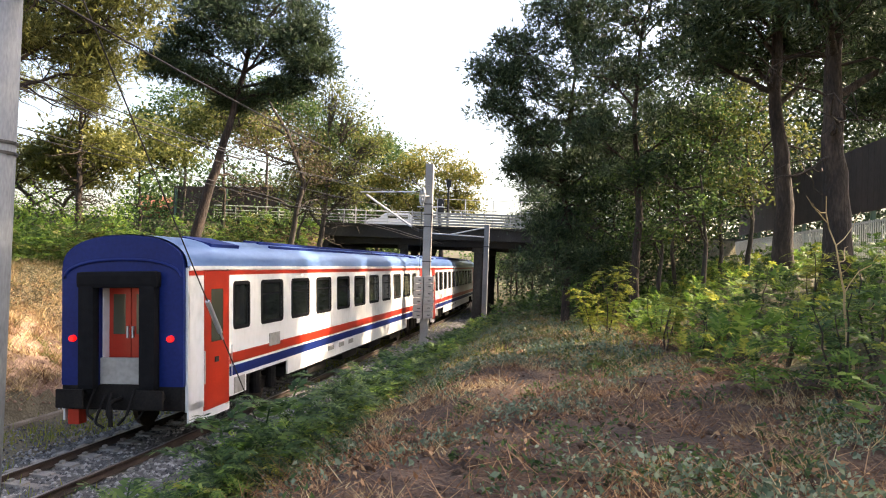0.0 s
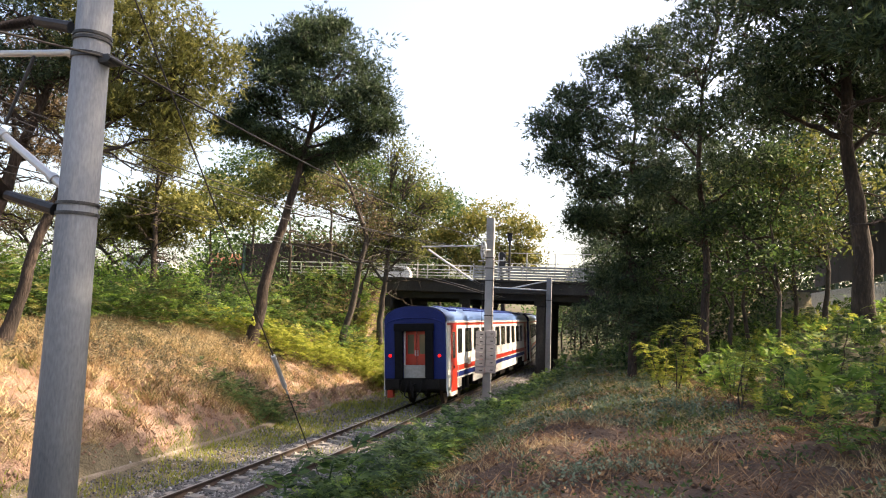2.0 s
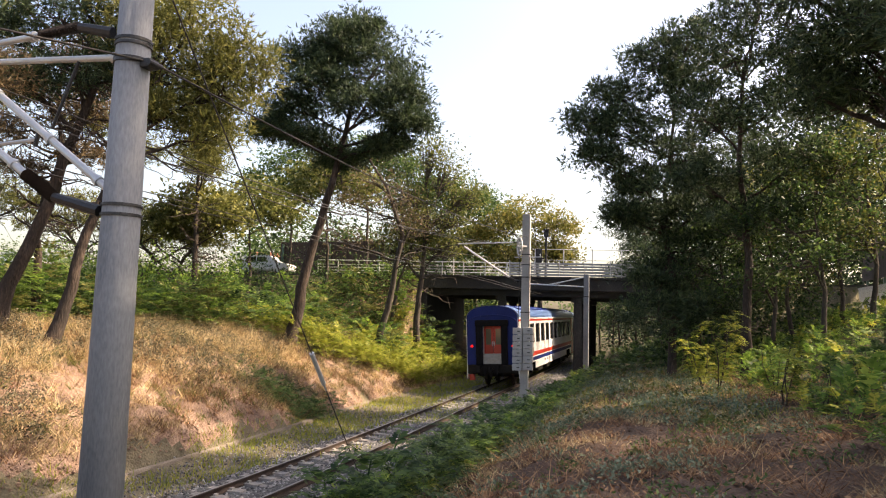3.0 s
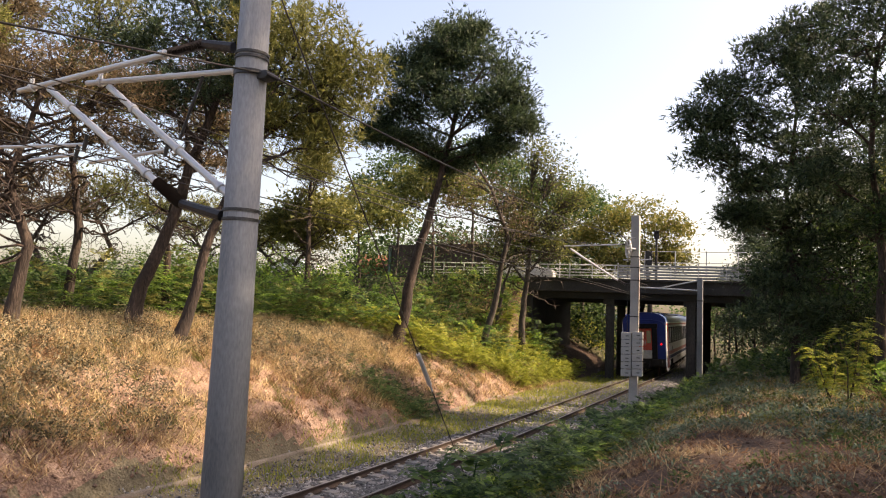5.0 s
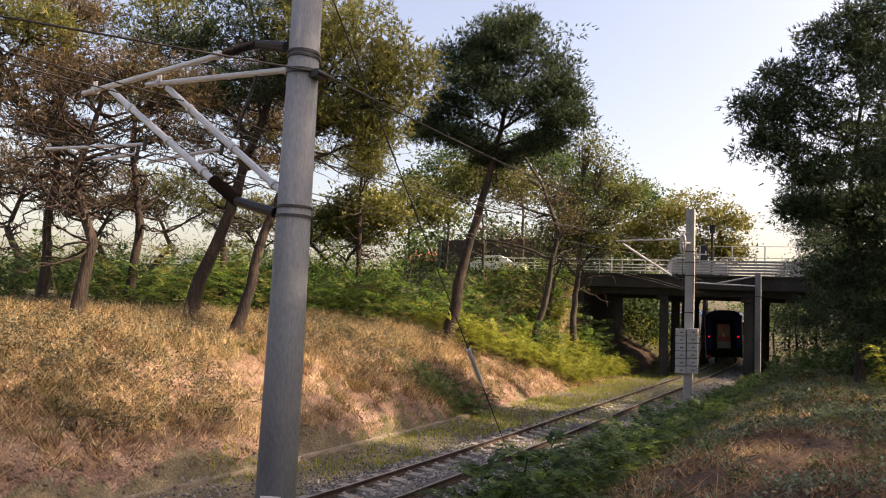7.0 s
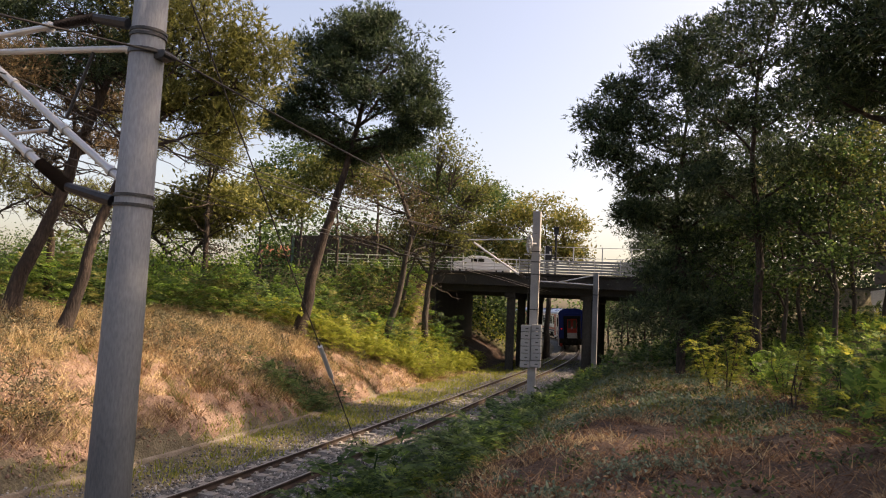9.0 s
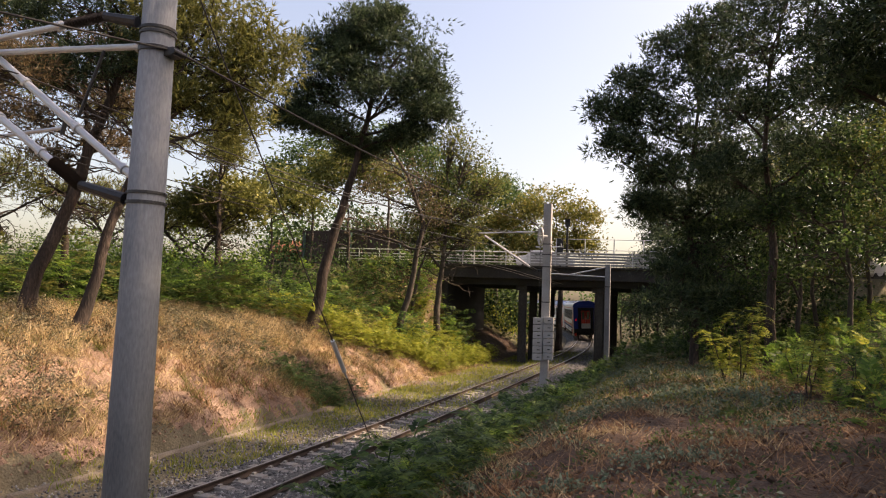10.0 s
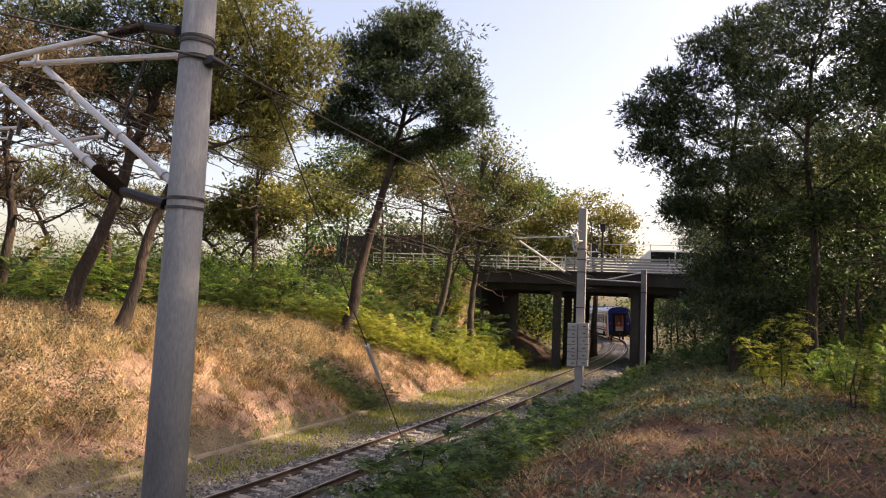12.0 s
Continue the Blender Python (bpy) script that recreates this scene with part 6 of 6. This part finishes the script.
# ---- road side: hoardings, fence, house, traffic ----
def hoarding(x, y, turn, w, z0, z1, label):
    base = gz(x, y)
    t = thing("hoarding", pose(x, y, base, 0, 0, turn), label, "hoarding", "roadside hoardings")
    n = int(w / 0.6)
    for i in range(n):
        a = -w / 2 + i * w / n
        part("board", bx(a + 0.008, a + w / n - 0.008, -0.03 + 0.008 * (i % 2), 0.03, z0 - base, z1 - base), M["boards"], t)
    for z in (z0 + 0.25, z1 - 0.3):
        part("batten", bx(-w / 2, w / 2, -0.12, -0.035, z - base, z - base + 0.1), M["boards"], t)
    for a in (-w / 2 + 0.4, 0, w / 2 - 0.4):
        part("post", bx(a - 0.08, a + 0.08, -0.3, -0.125, -0.4, z1 - 0.2 - base, bevel=0.015), M["greenpost"], t)


dx, dy = 3.6, 25.0
turn = math.degrees(math.atan2(dy, dx))
for f in (0.16, 0.5, 0.84):
    hoarding(18.6 + dx * f, 28 + dy * f, turn, 8.4, 7.2, 10.3, "long dark brown boarded hoarding on green posts")
hoarding(-17.9, 58.0, -14, 10.2, 7.4, 10.0, "dark brown roadside hoarding seen from behind")

f = thing("fence", pose(17.5, 27, 0, 0, 0, turn), "pale metal bar fence along the road", "fence")
for i in range(120):
    a = i * 0.2
    part("bar", bx(a - 0.02, a + 0.02, -0.02, 0.02, gz(17.5 + a * math.cos(radians(turn)), 27 + a * math.sin(radians(turn))), 6.6), M["railing"], f)
for z in (5.6, 6.5):
    part("rail", bx(0, 24, -0.015, 0.015, z, z + 0.05), M["railing"], f)

h = thing("house", pose(-28.6, 70.5, gz(-28.6, 70.5), 0, 0, 25), "low orange rendered house with a tiled roof behind the trees", "house")
part("wall", bx(-1.5, 1.5, -4, 4, -0.5, 5.0), M["orange"], h)
bm = bmesh.new()
v = [bm.verts.new(p) for p in ((-1.8, -4.4, 5.0), (1.8, -4.4, 5.0), (1.8, 4.4, 5.0), (-1.8, 4.4, 5.0), (-1.8, 0, 6.4), (1.8, 0, 6.4))]
for q in ((0, 1, 5, 4), (2, 3, 4, 5), (0, 4, 3), (1, 2, 5), (0, 3, 2, 1)):
    bm.faces.new([v[i] for i in q])
part("roof", bm, M["orange"], h)
for a in (-0.7, 0.7):
    part("window", bx(a - 0.45, a + 0.45, -4.04, -3.98, 1.6, 3.0), M["glass"], h)

s = thing("round_sign", pose(-6.6, 52.1, 7.0), "round dark sign board seen from behind on the bridge", "sign")
part("disc", rod(bmesh.new(), (0, -0.03, 2.1), (0, 0.03, 2.1), 0.75, n=36), M["darksteel"], s)
part("post", rod(bmesh.new(), (0, 0.06, 0), (0, 0.06, 2.4), 0.05, n=10), M["galv"], s)

for x0, x1, nm in ((-90, -17, "road_1"), (15, 90, "road_2")):
    me = bpy.data.meshes.new(nm)
    bm = bx(x0, x1, 51.9, 63.3, 6.3, 6.88)
    bm.to_mesh(me)
    bm.free()
    me.materials.append(M["asphalt"])
    tagged(new(nm, me), "asphalt approach road to the bridge", "road", kind="structure")


def build_car(paint, label, profile, width, glass_from):
    """A car facing +x: profile gives its outline from the side."""
    c = thing("van" if profile[2][1] > 1.8 else "car", Matrix.Identity(4), label, "van" if profile[2][1] > 1.8 else "car", "cars on the bridge")

    def body(pts, w):
        bm = bmesh.new()
        a = [bm.verts.new((x, -w / 2, z)) for x, z in pts]
        f = bm.faces.new(a)
        r = bmesh.ops.extrude_face_region(bm, geom=[f])
        bmesh.ops.translate(bm, vec=(0, w, 0), verts=[q for q in r["geom"] if isinstance(q, bmesh.types.BMVert)])
        bmesh.ops.bevel(bm, geom=bm.edges[:], offset=0.06, segments=2, affect="EDGES")
        return bm

    part("body", body(profile, width), paint, c)
    b = profile
    z0 = glass_from
    for sy in (-1, 1):
        y = sy * (width / 2 + 0.002)
        gx = [p[0] for p in b if p[1] > z0 + 0.2]
        lo, hi = min(gx) + 0.12, max(gx) - 0.1
        for k in range(2):
            x0, x1 = lo + (hi - lo) * k / 2 + 0.04, lo + (hi - lo) * (k + 1) / 2 - 0.04
            part("window", bx(x0, x1, y - 0.012, y + 0.012, z0, max(p[1] for p in b) - 0.16), M["glass"], c)
        for x in (b[0][0] + 0.75, b[-1][0] - 0.85):
            w = part("wheel", rod(bmesh.new(), (x, y - 0.12 * sy - 0.1, 0.32), (x, y - 0.12 * sy + 0.1, 0.32), 0.32, n=20), M["tyre"], c)
            part("rim", rod(bmesh.new(), (x, y - 0.12 * sy - 0.105, 0.32), (x, y - 0.12 * sy + 0.105, 0.32), 0.19, n=14), M["galv"], w)
    for sy in (-0.6, 0.6):
        part("headlight", bx(b[-1][0] - 0.06, b[-1][0] + 0.01, sy - 0.15, sy + 0.15, 0.62, 0.78), M["signwhite"], c)
    return c


HATCH = [(-2.0, 0.3), (-2.05, 0.95), (-1.7, 1.5), (0.3, 1.5), (1.0, 0.98), (1.95, 0.85), (2.05, 0.3)]
SEDAN = [(-2.2, 0.3), (-2.25, 0.9), (-1.5, 1.02), (-1.0, 1.42), (0.3, 1.42), (1.0, 0.95), (2.1, 0.8), (2.2, 0.3)]
VAN = [(-2.8, 0.35), (-2.85, 2.3), (-2.0, 2.42), (1.2, 2.4), (2.2, 1.35), (2.8, 1.1), (2.85, 0.35)]
car_a = build_car(M["carpaint"], "white hatchback car driving over the bridge", HATCH, 1.75, 0.98)
car_b = build_car(M["railing"], "silver hatchback car driving over the bridge", HATCH, 1.72, 0.98)
car_c = build_car(M["carpaint"], "white saloon car driving over the bridge", SEDAN, 1.75, 0.96)
van = build_car(M["carpaint"], "white panel van driving over the bridge", VAN, 1.95, 1.4)
TRAFFIC = [
    (car_a, 59.6, 180, [(0.0, -4.6), (1.2, -5.9), (2.4, -13.0), (4.5, -30.0), (12.0, -84.0)]),
    (car_b, 54.6, 0, [(0.0, -42.0), (4.4, -13.0), (5.6, -6.2), (6.5, -2.8), (8.6, 9.0), (12.0, 40.0)]),
    (car_c, 54.7, 0, [(0.0, -68.0), (6.5, -19.0), (8.6, -7.0), (9.5, -3.4), (12.0, 7.5)]),
    (van, 59.8, 180, [(0.0, 42.0), (8.5, 14.0), (11.2, 6.6), (12.0, 5.1)])]


motions()
